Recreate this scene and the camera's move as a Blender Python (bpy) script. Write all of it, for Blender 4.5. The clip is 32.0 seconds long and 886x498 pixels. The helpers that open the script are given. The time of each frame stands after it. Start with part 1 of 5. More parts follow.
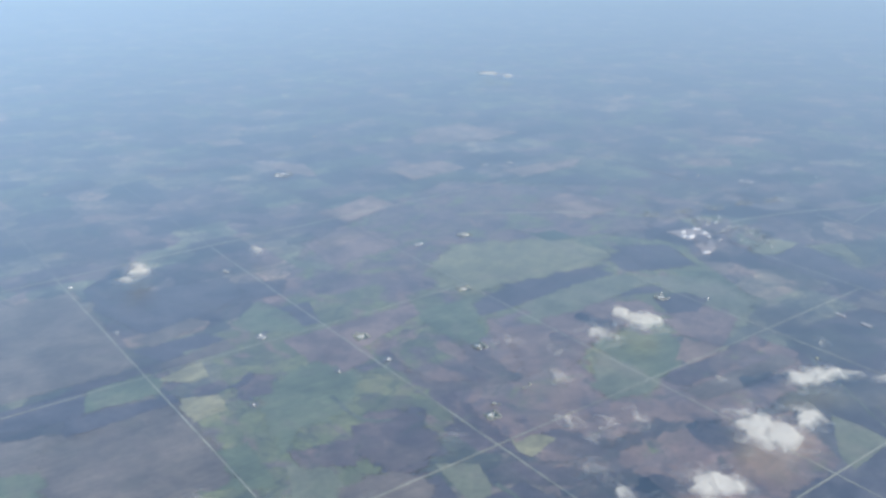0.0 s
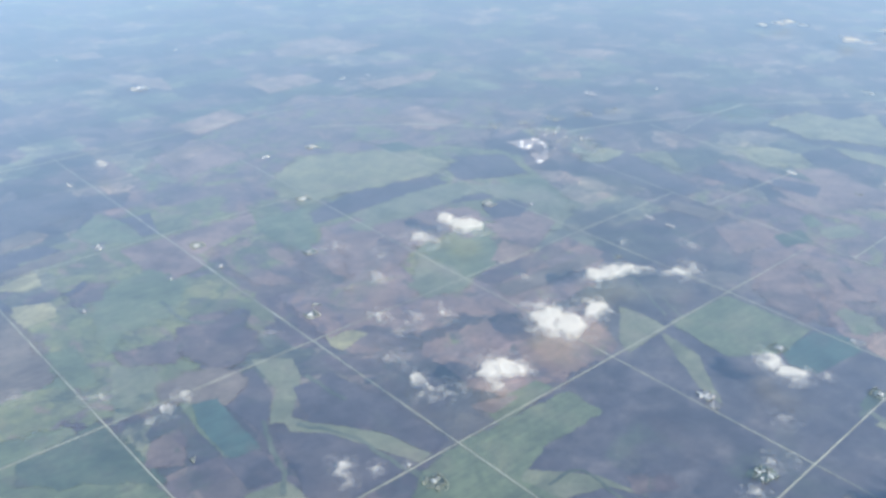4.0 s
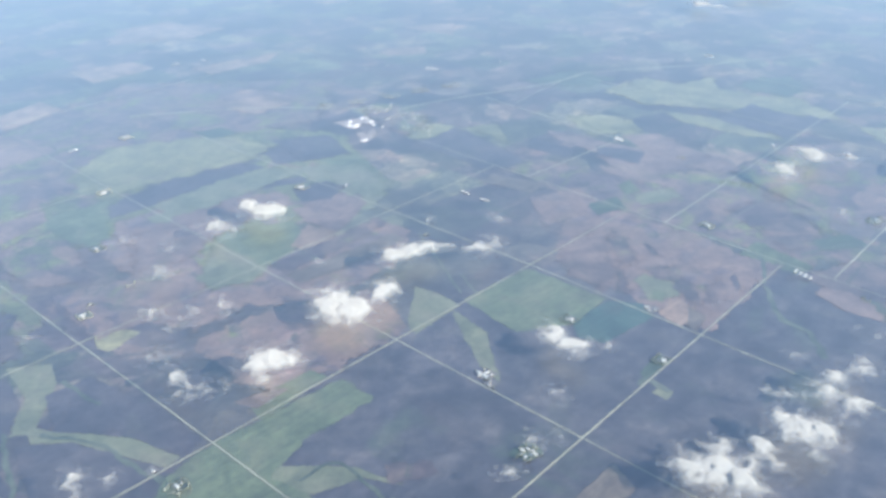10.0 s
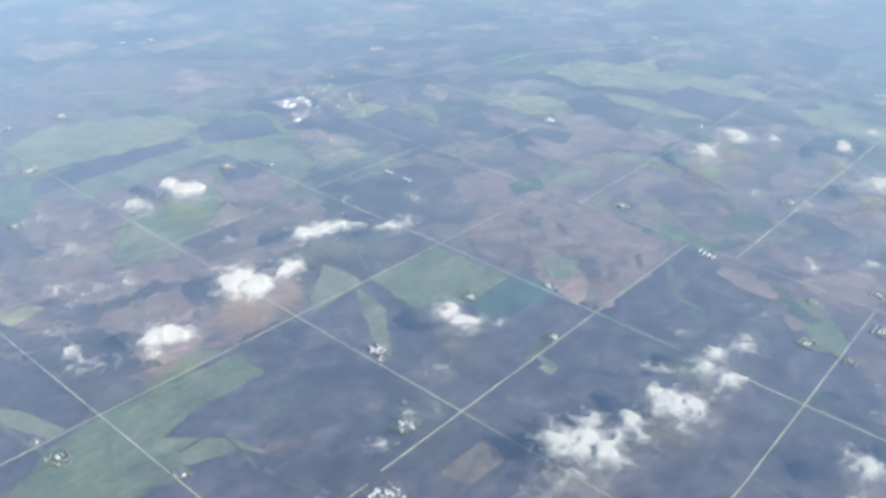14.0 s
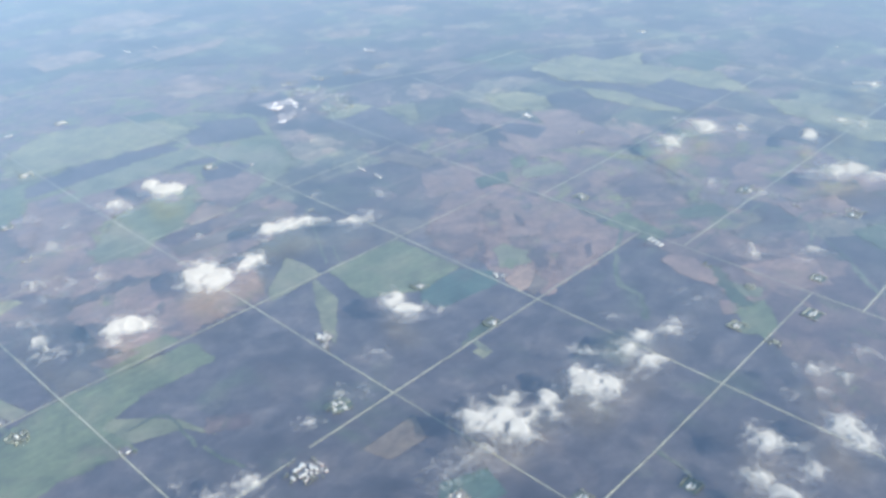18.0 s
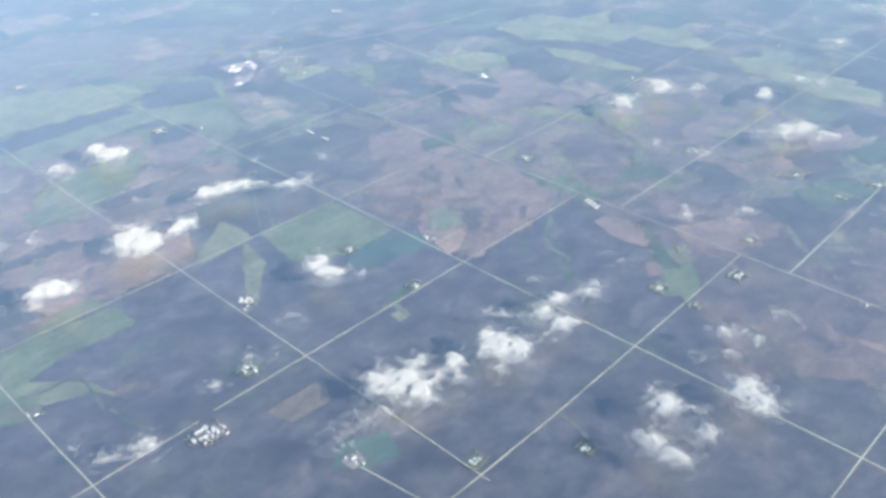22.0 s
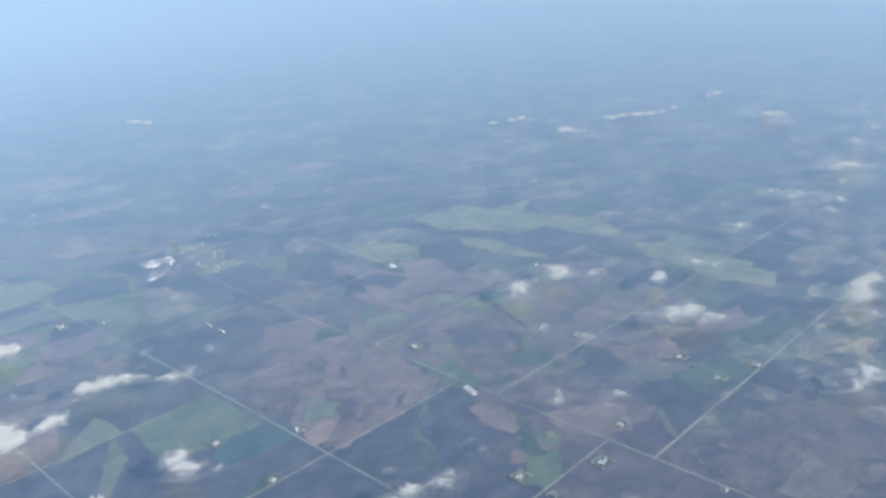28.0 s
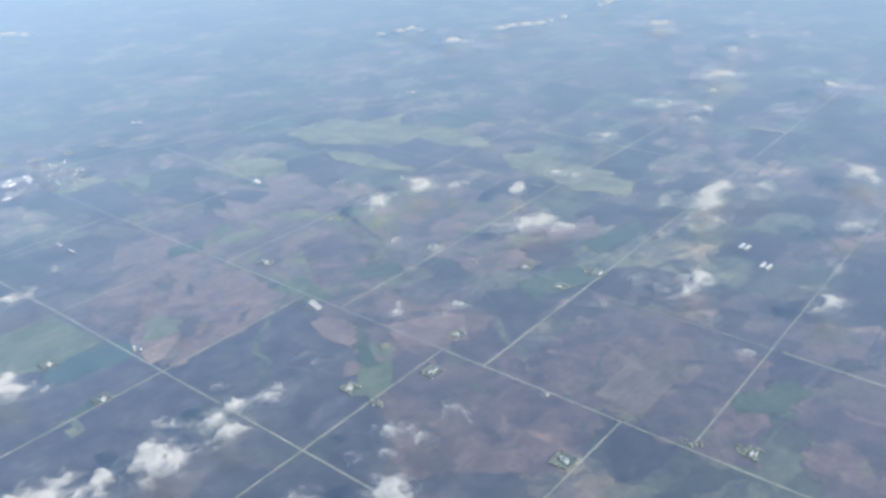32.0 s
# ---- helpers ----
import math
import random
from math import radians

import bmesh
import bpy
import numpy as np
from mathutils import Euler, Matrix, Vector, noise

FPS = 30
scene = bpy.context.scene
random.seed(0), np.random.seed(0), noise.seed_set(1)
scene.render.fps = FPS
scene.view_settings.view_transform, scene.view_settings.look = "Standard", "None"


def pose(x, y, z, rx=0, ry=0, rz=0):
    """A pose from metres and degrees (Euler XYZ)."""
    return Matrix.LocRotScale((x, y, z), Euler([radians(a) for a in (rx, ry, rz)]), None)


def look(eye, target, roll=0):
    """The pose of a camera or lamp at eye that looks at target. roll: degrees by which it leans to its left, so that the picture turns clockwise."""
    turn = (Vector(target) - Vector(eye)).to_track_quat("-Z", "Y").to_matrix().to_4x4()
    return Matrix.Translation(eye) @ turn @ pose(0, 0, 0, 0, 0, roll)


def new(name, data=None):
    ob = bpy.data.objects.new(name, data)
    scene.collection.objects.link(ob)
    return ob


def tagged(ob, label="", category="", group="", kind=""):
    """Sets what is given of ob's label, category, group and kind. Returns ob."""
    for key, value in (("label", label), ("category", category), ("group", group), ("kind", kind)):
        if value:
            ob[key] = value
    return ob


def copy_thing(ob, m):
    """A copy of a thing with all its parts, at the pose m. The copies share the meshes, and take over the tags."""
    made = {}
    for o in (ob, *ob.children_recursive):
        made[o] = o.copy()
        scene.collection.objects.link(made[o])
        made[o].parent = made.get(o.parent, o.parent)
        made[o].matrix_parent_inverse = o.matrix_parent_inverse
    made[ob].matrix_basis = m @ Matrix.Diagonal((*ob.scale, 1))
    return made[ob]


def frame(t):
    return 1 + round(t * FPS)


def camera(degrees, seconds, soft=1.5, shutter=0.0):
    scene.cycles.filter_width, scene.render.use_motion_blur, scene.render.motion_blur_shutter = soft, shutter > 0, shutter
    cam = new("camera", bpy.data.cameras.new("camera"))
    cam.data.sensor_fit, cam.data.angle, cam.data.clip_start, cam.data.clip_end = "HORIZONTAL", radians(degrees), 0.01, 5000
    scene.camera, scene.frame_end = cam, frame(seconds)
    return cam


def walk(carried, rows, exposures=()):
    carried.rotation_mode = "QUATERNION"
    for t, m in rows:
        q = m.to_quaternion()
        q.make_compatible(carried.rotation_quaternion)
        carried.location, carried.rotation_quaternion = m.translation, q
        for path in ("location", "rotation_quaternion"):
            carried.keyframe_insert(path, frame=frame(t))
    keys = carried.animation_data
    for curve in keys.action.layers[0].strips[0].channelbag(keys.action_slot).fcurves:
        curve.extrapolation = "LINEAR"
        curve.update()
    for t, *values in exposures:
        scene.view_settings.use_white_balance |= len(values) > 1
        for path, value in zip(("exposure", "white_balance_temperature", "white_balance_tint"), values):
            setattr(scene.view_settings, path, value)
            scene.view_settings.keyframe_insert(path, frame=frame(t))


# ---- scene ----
cam = camera(50.25, 32.0, soft=3.4)
PATH = [
    (0, (-76.445, -55.801, 72.425), (-20.297, 19.436, 37.973), 0.35),
    (0.5, (-75.490, -57.588, 72.694), (-18.749, 16.411, 36.576), 0.55),
    (1, (-74.649, -59.479, 73.037), (-17.432, 13.288, 35.204), 0.70),
    (1.5, (-74.054, -61.673, 73.491), (-16.424, 9.891, 34.025), 0.82),
    (2, (-73.865, -64.298, 74.054), (-15.250, 5.563, 33.020), 1.22),
    (2.5, (-73.713, -66.998, 74.631), (-13.971, 1.349, 32.685), 1.63),
    (3, (-73.114, -69.180, 75.077), (-12.698, -1.434, 33.122), 1.77),
    (3.5, (-72.182, -70.949, 75.381), (-11.190, -3.817, 33.272), 1.79),
    (5.5, (-67.473, -76.324, 75.745), (-5.066, -12.428, 30.771), 1.52),
    (6, (-66.267, -77.710, 75.703), (-3.501, -14.283, 30.563), 1.39),
    (6.5, (-65.062, -79.134, 75.618), (-1.999, -16.062, 30.396), 1.25),
    (7, (-63.770, -80.516, 75.481), (-0.477, -17.746, 30.162), 1.03),
    (7.5, (-62.188, -81.716, 75.259), (1.197, -19.137, 29.803), 0.79),
    (8, (-60.133, -82.485, 74.955), (3.550, -20.053, 29.713), 0.58),
    (8.5, (-57.682, -82.847, 74.564), (7.178, -20.253, 31.262), 0.46),
    (9, (-55.108, -83.134, 74.098), (10.865, -20.401, 32.719), 0.39),
    (9.5, (-52.748, -83.654, 73.627), (13.373, -21.867, 31.077), 0.39),
    (10, (-50.838, -84.525, 73.287), (15.408, -24.072, 29.051), 0.53),
    (10.5, (-49.316, -85.611, 73.100), (17.556, -26.153, 28.460), 1.04),
    (11, (-48.009, -86.757, 73.024), (19.533, -27.874, 28.628), 1.48),
    (11.5, (-46.822, -87.928, 72.998), (21.240, -29.463, 28.843), 1.90),
    (12, (-45.708, -89.124, 73.026), (22.664, -30.967, 28.946), 2.24),
    (12.5, (-44.668, -90.430, 73.181), (23.502, -32.448, 28.561), 2.21),
    (13, (-43.784, -91.985, 73.464), (23.669, -34.089, 27.659), 2.01),
    (13.5, (-43.141, -93.912, 73.829), (23.516, -35.495, 27.523), 1.52),
    (15.5, (-43.434, -105.428, 76.166), (21.252, -43.094, 32.233), -0.69),
    (16, (-42.554, -107.353, 76.523), (21.502, -45.107, 31.552), -0.93),
    (16.5, (-41.384, -108.977, 76.780), (22.101, -46.700, 31.049), -1.14),
    (17, (-40.060, -110.419, 76.966), (22.952, -47.965, 30.826), -1.31),
    (17.5, (-38.682, -111.782, 77.037), (23.989, -49.078, 30.770), -1.44),
    (18, (-37.330, -113.126, 77.011), (25.044, -50.174, 30.681), -1.60),
    (18.5, (-36.032, -114.448, 76.921), (26.107, -51.274, 30.579), -1.65),
    (19, (-34.758, -115.741, 76.826), (27.123, -52.365, 30.412), -1.80),
    (19.5, (-33.494, -116.976, 76.768), (28.088, -53.479, 30.123), -1.86),
    (20, (-32.231, -118.143, 76.754), (28.944, -54.722, 29.474), -1.95),
    (20.5, (-30.947, -119.309, 76.758), (29.748, -56.196, 28.459), -2.05),
    (21, (-29.577, -120.549, 76.728), (30.597, -57.689, 27.456), -2.17),
    (21.5, (-28.101, -121.865, 76.632), (31.472, -59.170, 26.430), -2.33),
    (22, (-26.584, -123.159, 76.530), (32.905, -60.101, 26.683), -2.53),
    (22.5, (-25.093, -124.341, 76.495), (35.154, -60.362, 28.778), -2.54),
    (23, (-23.703, -125.467, 76.525), (37.595, -60.477, 31.593), -2.63),
    (23.5, (-22.425, -126.675, 76.588), (39.914, -60.778, 34.501), -2.67),
    (24, (-21.201, -127.925, 76.655), (42.157, -61.210, 37.477), -2.70),
    (24.5, (-19.947, -129.212, 76.645), (44.170, -61.895, 39.800), -2.79),
    (25, (-18.622, -130.490, 76.522), (45.888, -62.757, 41.157), -2.98),
    (25.5, (-17.297, -131.774, 76.349), (47.318, -63.729, 41.783), -3.11),
    (27.5, (-12.682, -137.293, 75.791), (53.347, -68.655, 45.309), -3.56),
    (28, (-11.435, -138.710, 75.684), (54.339, -70.420, 43.897), -3.61),
    (28.5, (-10.108, -140.109, 75.586), (55.232, -72.277, 41.975), -3.73),
    (29, (-8.736, -141.484, 75.471), (56.127, -74.118, 40.050), -3.83),
    (29.5, (-7.366, -142.798, 75.280), (57.309, -76.105, 38.278), -3.89),
    (30, (-5.974, -144.039, 75.055), (58.864, -78.251, 36.740), -3.82),
    (30.5, (-4.587, -145.305, 74.843), (60.758, -80.609, 35.543), -3.65),
    (31, (-3.213, -146.646, 74.680), (62.896, -83.194, 34.637), -3.43),
    (31.5, (-1.917, -147.984, 74.601), (65.129, -85.828, 34.087), -3.25),
    (32, (-0.707, -149.285, 74.528), (67.346, -88.331, 33.867), -3.09),
]
EXPOSURES = [(0, 0.10, 6400, 10), (1, 0.20, 6450, 10), (2, 0.37, 6480, 9.6), (3, 0.46, 6500, 9.3), (6, 0.52, 6520, 9.0), (9, 0.60, 6520, 9.0), (13, 0.58, 6520, 9.0), (16, 0.58, 6520, 9.0), (20, 0.57, 6520, 9.0),
             (22, 0.67, 6500, 9.0), (24, 0.57, 6480, 9.0), (26, 0.23, 6320, 9.0), (28, 0.13, 6170, 9.0), (29, 0.18, 6280, 9.5), (30, 0.36, 6440, 10.0), (31, 0.42, 6450, 10.0), (32, 0.41, 6440, 10.5)]
walk(cam, [(t, look(eye, target, roll)) for t, eye, target, roll in PATH], EXPOSURES)

# ---- sky and sun: the land is modelled at one to fifty, a mile is 32.18 ----
SUN_ELEVATION, SUN_AZIMUTH = 21.0, -66.0
world = bpy.data.worlds.new("sky")
scene.world = world
world.use_nodes = True
sky_nodes = world.node_tree
sky = sky_nodes.nodes.new("ShaderNodeTexSky")
sky.sky_type, sky.sun_disc = "NISHITA", False
sky.sun_elevation, sky.sun_rotation = radians(SUN_ELEVATION), radians(90 - SUN_AZIMUTH)
sky.altitude, sky.air_density, sky.dust_density, sky.ozone_density = 3800, 1.6, 0.05, 2.0
sky_nodes.nodes["Background"].inputs["Strength"].default_value = 0.2
sky_nodes.links.new(sky.outputs["Color"], sky_nodes.nodes["Background"].inputs["Color"])
sun_dir = Vector((math.cos(radians(SUN_ELEVATION)) * math.cos(radians(SUN_AZIMUTH)),
                  math.cos(radians(SUN_ELEVATION)) * math.sin(radians(SUN_AZIMUTH)), math.sin(radians(SUN_ELEVATION))))
sun = new("sun", bpy.data.lights.new("sun", "SUN"))
sun.data.energy, sun.data.angle, sun.data.color = 5.0, radians(0.5), (1.0, 0.935, 0.85)
sun.matrix_world = look(sun_dir * 300, (0, 0, 0))


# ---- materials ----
# distance haze is imitated by a sky-reflecting glossy layer: its depth and tint
HAZE_DEPTH, HAZE_TINT = 0.18, (0.935, 0.938, 0.942, 1.0)

class Nodes:
    """A short hand for node trees."""

    def __init__(self, name):
        self.mat = bpy.data.materials.new(name)
        self.mat.use_nodes = True
        self.tree = self.mat.node_tree
        self.tree.nodes.clear()
        self.out = self.add("ShaderNodeOutputMaterial")

    def add(self, kind, **sets):
        node = self.tree.nodes.new(kind)
        for key, value in sets.items():
            node.inputs[key.replace("_", " ")].default_value = value
        return node

    def link(self, a, b):
        self.tree.links.new(a, b)

    def math(self, op, a, b=0.0):
        node = self.tree.nodes.new("ShaderNodeMath")
        node.operation = op
        for slot, value in zip(node.inputs, (a, b)):
            if isinstance(value, (int, float)):
                slot.default_value = value
            else:
                self.link(value, slot)
        return node.outputs[0]

    def place(self, scale=(1, 1, 1), turn=0.0):
        node = self.add("ShaderNodeMapping", Scale=scale, Rotation=(0, 0, turn))
        self.link(self.add("ShaderNodeNewGeometry").outputs["Position"], node.inputs["Vector"])
        return node.outputs[0]

    def noise(self, scale, detail=4.0, rough=0.55, at=None, warp=0.0):
        node = self.add("ShaderNodeTexNoise", Scale=scale, Detail=detail, Roughness=rough, Distortion=warp)
        self.link(at or self.place(), node.inputs["Vector"])
        return node.outputs["Fac"]

    def ramp(self, fac, *stops):
        node = self.add("ShaderNodeValToRGB")
        spots = node.color_ramp.elements
        while len(spots) < len(stops):
            spots.new(0.5)
        for spot, (at, colour) in zip(spots, stops):
            spot.position, spot.color = at, (*colour, 1) if len(colour) == 3 else colour
        self.link(fac, node.inputs[0])
        return node.outputs[0]

    def mix(self, fac, a, b, how="MIX"):
        node = self.tree.nodes.new("ShaderNodeMix")
        node.data_type, node.blend_type = "RGBA", how
        for slot, value in ((node.inputs[0], fac), (node.inputs[6], a), (node.inputs[7], b)):
            if isinstance(value, (int, float)):
                slot.default_value = value
            elif isinstance(value, tuple):
                slot.default_value = (*value, 1)
            else:
                self.link(value, slot)
        return node.outputs[2]

    def fields_on(self, colour, wide, deep, much, seed):
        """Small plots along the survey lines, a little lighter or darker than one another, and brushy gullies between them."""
        at = self.place((1 / wide, 1 / deep, 1), seed)
        cells = self.add("ShaderNodeTexVoronoi", Scale=1.0, Randomness=0.75)
        cells.voronoi_dimensions, cells.distance = "2D", "CHEBYCHEV"
        self.link(at, cells.inputs["Vector"])
        pick = self.add("ShaderNodeSeparateColor")
        self.link(cells.outputs["Color"], pick.inputs[0])
        tone = self.ramp(pick.outputs[0], (0.0, (0.24, 0.24, 0.3)), (0.35, (0.42, 0.42, 0.44)), (0.6, (0.52, 0.54, 0.44)), (0.8, (0.62, 0.6, 0.5)), (1.0, (0.9, 0.76, 0.62)))
        colour = self.mix(much, colour, tone, "OVERLAY")
        vein = self.math("ABSOLUTE", self.math("SUBTRACT", self.noise(0.055, 5, 0.55, at=self.place((1, 1.3, 1), seed + 0.5), warp=0.6), 0.5))
        gully = self.ramp(vein, (0.0, (0.75, 0.75, 0.75)), (0.012, (0, 0, 0)))
        return self.mix(gully, colour, (0.05, 0.068, 0.045))

    def lie(self, colour, much=1.0):
        """The lie of the land, which runs on under every field: drainage, thin soil, damp hollows."""
        wide = self.noise(0.06, 6, 0.66, at=self.place((1, 1.25, 1), 0.9), warp=1.2)
        colour = self.mix(0.5 * much, colour, self.ramp(wide, (0.34, (0.24, 0.25, 0.29)), (0.5, (0.5, 0.5, 0.5)), (0.66, (0.78, 0.74, 0.68))), "OVERLAY")
        worn = self.ramp(self.noise(0.1, 6, 0.65, at=self.place((1.3, 1, 1), 1.7), warp=1.0), (0.54, (0, 0, 0)), (0.68, (0.5 * much, 0.5 * much, 0.5 * much)))
        colour = self.mix(worn, colour, (0.2, 0.135, 0.112))
        grassy = self.ramp(self.noise(0.085, 6, 0.66, at=self.place((1, 1, 1), 2.6), warp=1.0), (0.55, (0, 0, 0)), (0.68, (0.42 * much, 0.42 * much, 0.42 * much)))
        colour = self.mix(grassy, colour, (0.13, 0.142, 0.082))
        fine = self.noise(0.42, 6, 0.7, at=self.place((0.75, 1.1, 1), 0.75), warp=0.7)
        return self.mix(0.5 * much, colour, self.ramp(fine, (0.34, (0.22, 0.23, 0.27)), (0.66, (0.8, 0.78, 0.73))), "OVERLAY")

    def finish(self, colour, depth=HAZE_DEPTH, bump=None, rough=0.95, bump_far=0.1, bed=False, upright=False):
        """A dull surface, with distance haze imitated by a glossy layer that thickens at flat view angles."""
        base = self.add("ShaderNodeBsdfPrincipled", Roughness=rough)
        base.inputs["Specular IOR Level"].default_value = 0.15
        if isinstance(colour, tuple):
            base.inputs["Base Color"].default_value = (*colour, 1)
        else:
            self.link(colour, base.inputs["Base Color"])
        if bump is not None:
            relief = self.add("ShaderNodeBump", Strength=0.5, Distance=bump_far)
            self.link(bump, relief.inputs["Height"])
            self.link(relief.outputs[0], base.inputs["Normal"])
        if depth <= 0:
            self.link(base.outputs[0], self.out.inputs[0])
            return self.mat
        # haze stand-in: reflected sky, mixed in by how flat the view is
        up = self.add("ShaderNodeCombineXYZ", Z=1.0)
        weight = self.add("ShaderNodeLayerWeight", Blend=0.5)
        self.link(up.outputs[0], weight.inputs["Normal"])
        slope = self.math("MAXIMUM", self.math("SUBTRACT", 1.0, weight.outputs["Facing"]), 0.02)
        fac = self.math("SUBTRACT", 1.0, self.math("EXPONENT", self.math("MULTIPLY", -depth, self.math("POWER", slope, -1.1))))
        haze_gloss = self.add("ShaderNodeBsdfGlossy", Roughness=0.85 if upright else 0.4, Color=HAZE_TINT)
        haze_gloss.distribution = "MULTI_GGX"
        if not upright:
            self.link(up.outputs[0], haze_gloss.inputs["Normal"])
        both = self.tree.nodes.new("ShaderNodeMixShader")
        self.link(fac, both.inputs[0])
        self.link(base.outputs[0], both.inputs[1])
        self.link(haze_gloss.outputs[0], both.inputs[2])
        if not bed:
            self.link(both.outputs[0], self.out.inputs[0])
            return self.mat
        cover = self.tree.nodes.new("ShaderNodeAttribute")
        cover.attribute_name = "cover"
        torn = self.math("MULTIPLY", self.math("SUBTRACT", self.noise(1.5, 6, 0.75), 0.5), 1.4)
        tufts = self.math("MULTIPLY", self.math("SUBTRACT", self.noise(5.0, 3, 0.7), 0.5), 1.2)
        patchy = self.math("ADD", cover.outputs["Fac"], self.math("ADD", torn, tufts))
        sown = self.tree.nodes.new("ShaderNodeMixShader")
        self.link(self.ramp(patchy, (0.49, (0, 0, 0)), (0.51, (1, 1, 1))), sown.inputs[0])
        self.link(self.tree.nodes.new("ShaderNodeBsdfTransparent").outputs[0], sown.inputs[1])
        self.link(both.outputs[0], sown.inputs[2])
        self.link(sown.outputs[0], self.out.inputs[0])
        return self.mat


def soil(name, low, mid, high, grain=0.35, streak=0.0, turn=0.0, bed=True, upright=False):
    """Earth or crop: drifts of tone over a few hundred paces, a finer grain, and drill rows."""
    n = Nodes(name)
    wide = n.noise(0.11, 5, 0.6, warp=0.6)
    fine = n.noise(0.9, 6, 0.65)
    colour = n.ramp(wide, (0.32, tuple(c * 0.8 for c in low)), (0.42, low), (0.52, mid), (0.66, high))
    colour = n.mix(grain, colour, n.ramp(fine, (0.3, (0.25, 0.25, 0.25)), (0.7, (0.8, 0.8, 0.8))), "OVERLAY")
    if streak:
        rows = n.noise(0.5, 3, 0.5, at=n.place((0.25, 3.2, 1), turn))
        colour = n.mix(streak, colour, n.ramp(rows, (0.35, (0.3, 0.3, 0.3)), (0.65, (0.75, 0.75, 0.75))), "OVERLAY")
    # leaves get a thinner layer of the imitated haze
    return n.finish(n.lie(colour, 0.6) if bed else colour, depth=0.135 if upright else HAZE_DEPTH, bump=fine, bed=bed, upright=upright)


def mixed_land(name, share, seed, bare_from=0.55, rich=1.1):
    """Rough country: pasture, plough and bare earth that run into one another."""
    n = Nodes(name)
    at = n.place((1, 1, 1), seed)
    plough = n.ramp(n.noise(0.2, 5, 0.6, at=at, warp=0.6), (0.35, (0.09 * rich, 0.068 * rich, 0.072 * rich)), (0.6, (0.175 * rich, 0.124 * rich, 0.112 * rich)))
    grass = n.ramp(n.noise(0.3, 5, 0.6, at=at, warp=0.4), (0.35, (0.134, 0.152, 0.066)), (0.65, (0.22, 0.225, 0.1)))
    earth = n.ramp(n.noise(0.25, 4, 0.6, at=at), (0.35, (0.205, 0.132, 0.107)), (0.65, (0.31, 0.2, 0.15)))
    where = n.noise(0.085, 6, 0.62, at=n.place((1, 1.5, 1), seed * 2), warp=0.9)
    colour = n.mix(n.ramp(where, (share - 0.05, (0, 0, 0)), (share + 0.05, (1, 1, 1))), plough, grass)
    colour = n.fields_on(colour, 9.0, 7.0, 0.5, 0.0)
    bare = n.noise(0.1, 6, 0.62, at=n.place((1.4, 1, 1), seed * 3 + 1), warp=0.9)
    colour = n.mix(n.ramp(bare, (bare_from, (0, 0, 0)), (bare_from + 0.08, (0.85, 0.85, 0.85))), colour, earth)
    fine = n.noise(0.9, 6, 0.65)
    colour = n.mix(0.35, colour, n.ramp(fine, (0.3, (0.25, 0.25, 0.25)), (0.7, (0.8, 0.8, 0.8))), "OVERLAY")
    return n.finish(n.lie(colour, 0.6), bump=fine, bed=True)


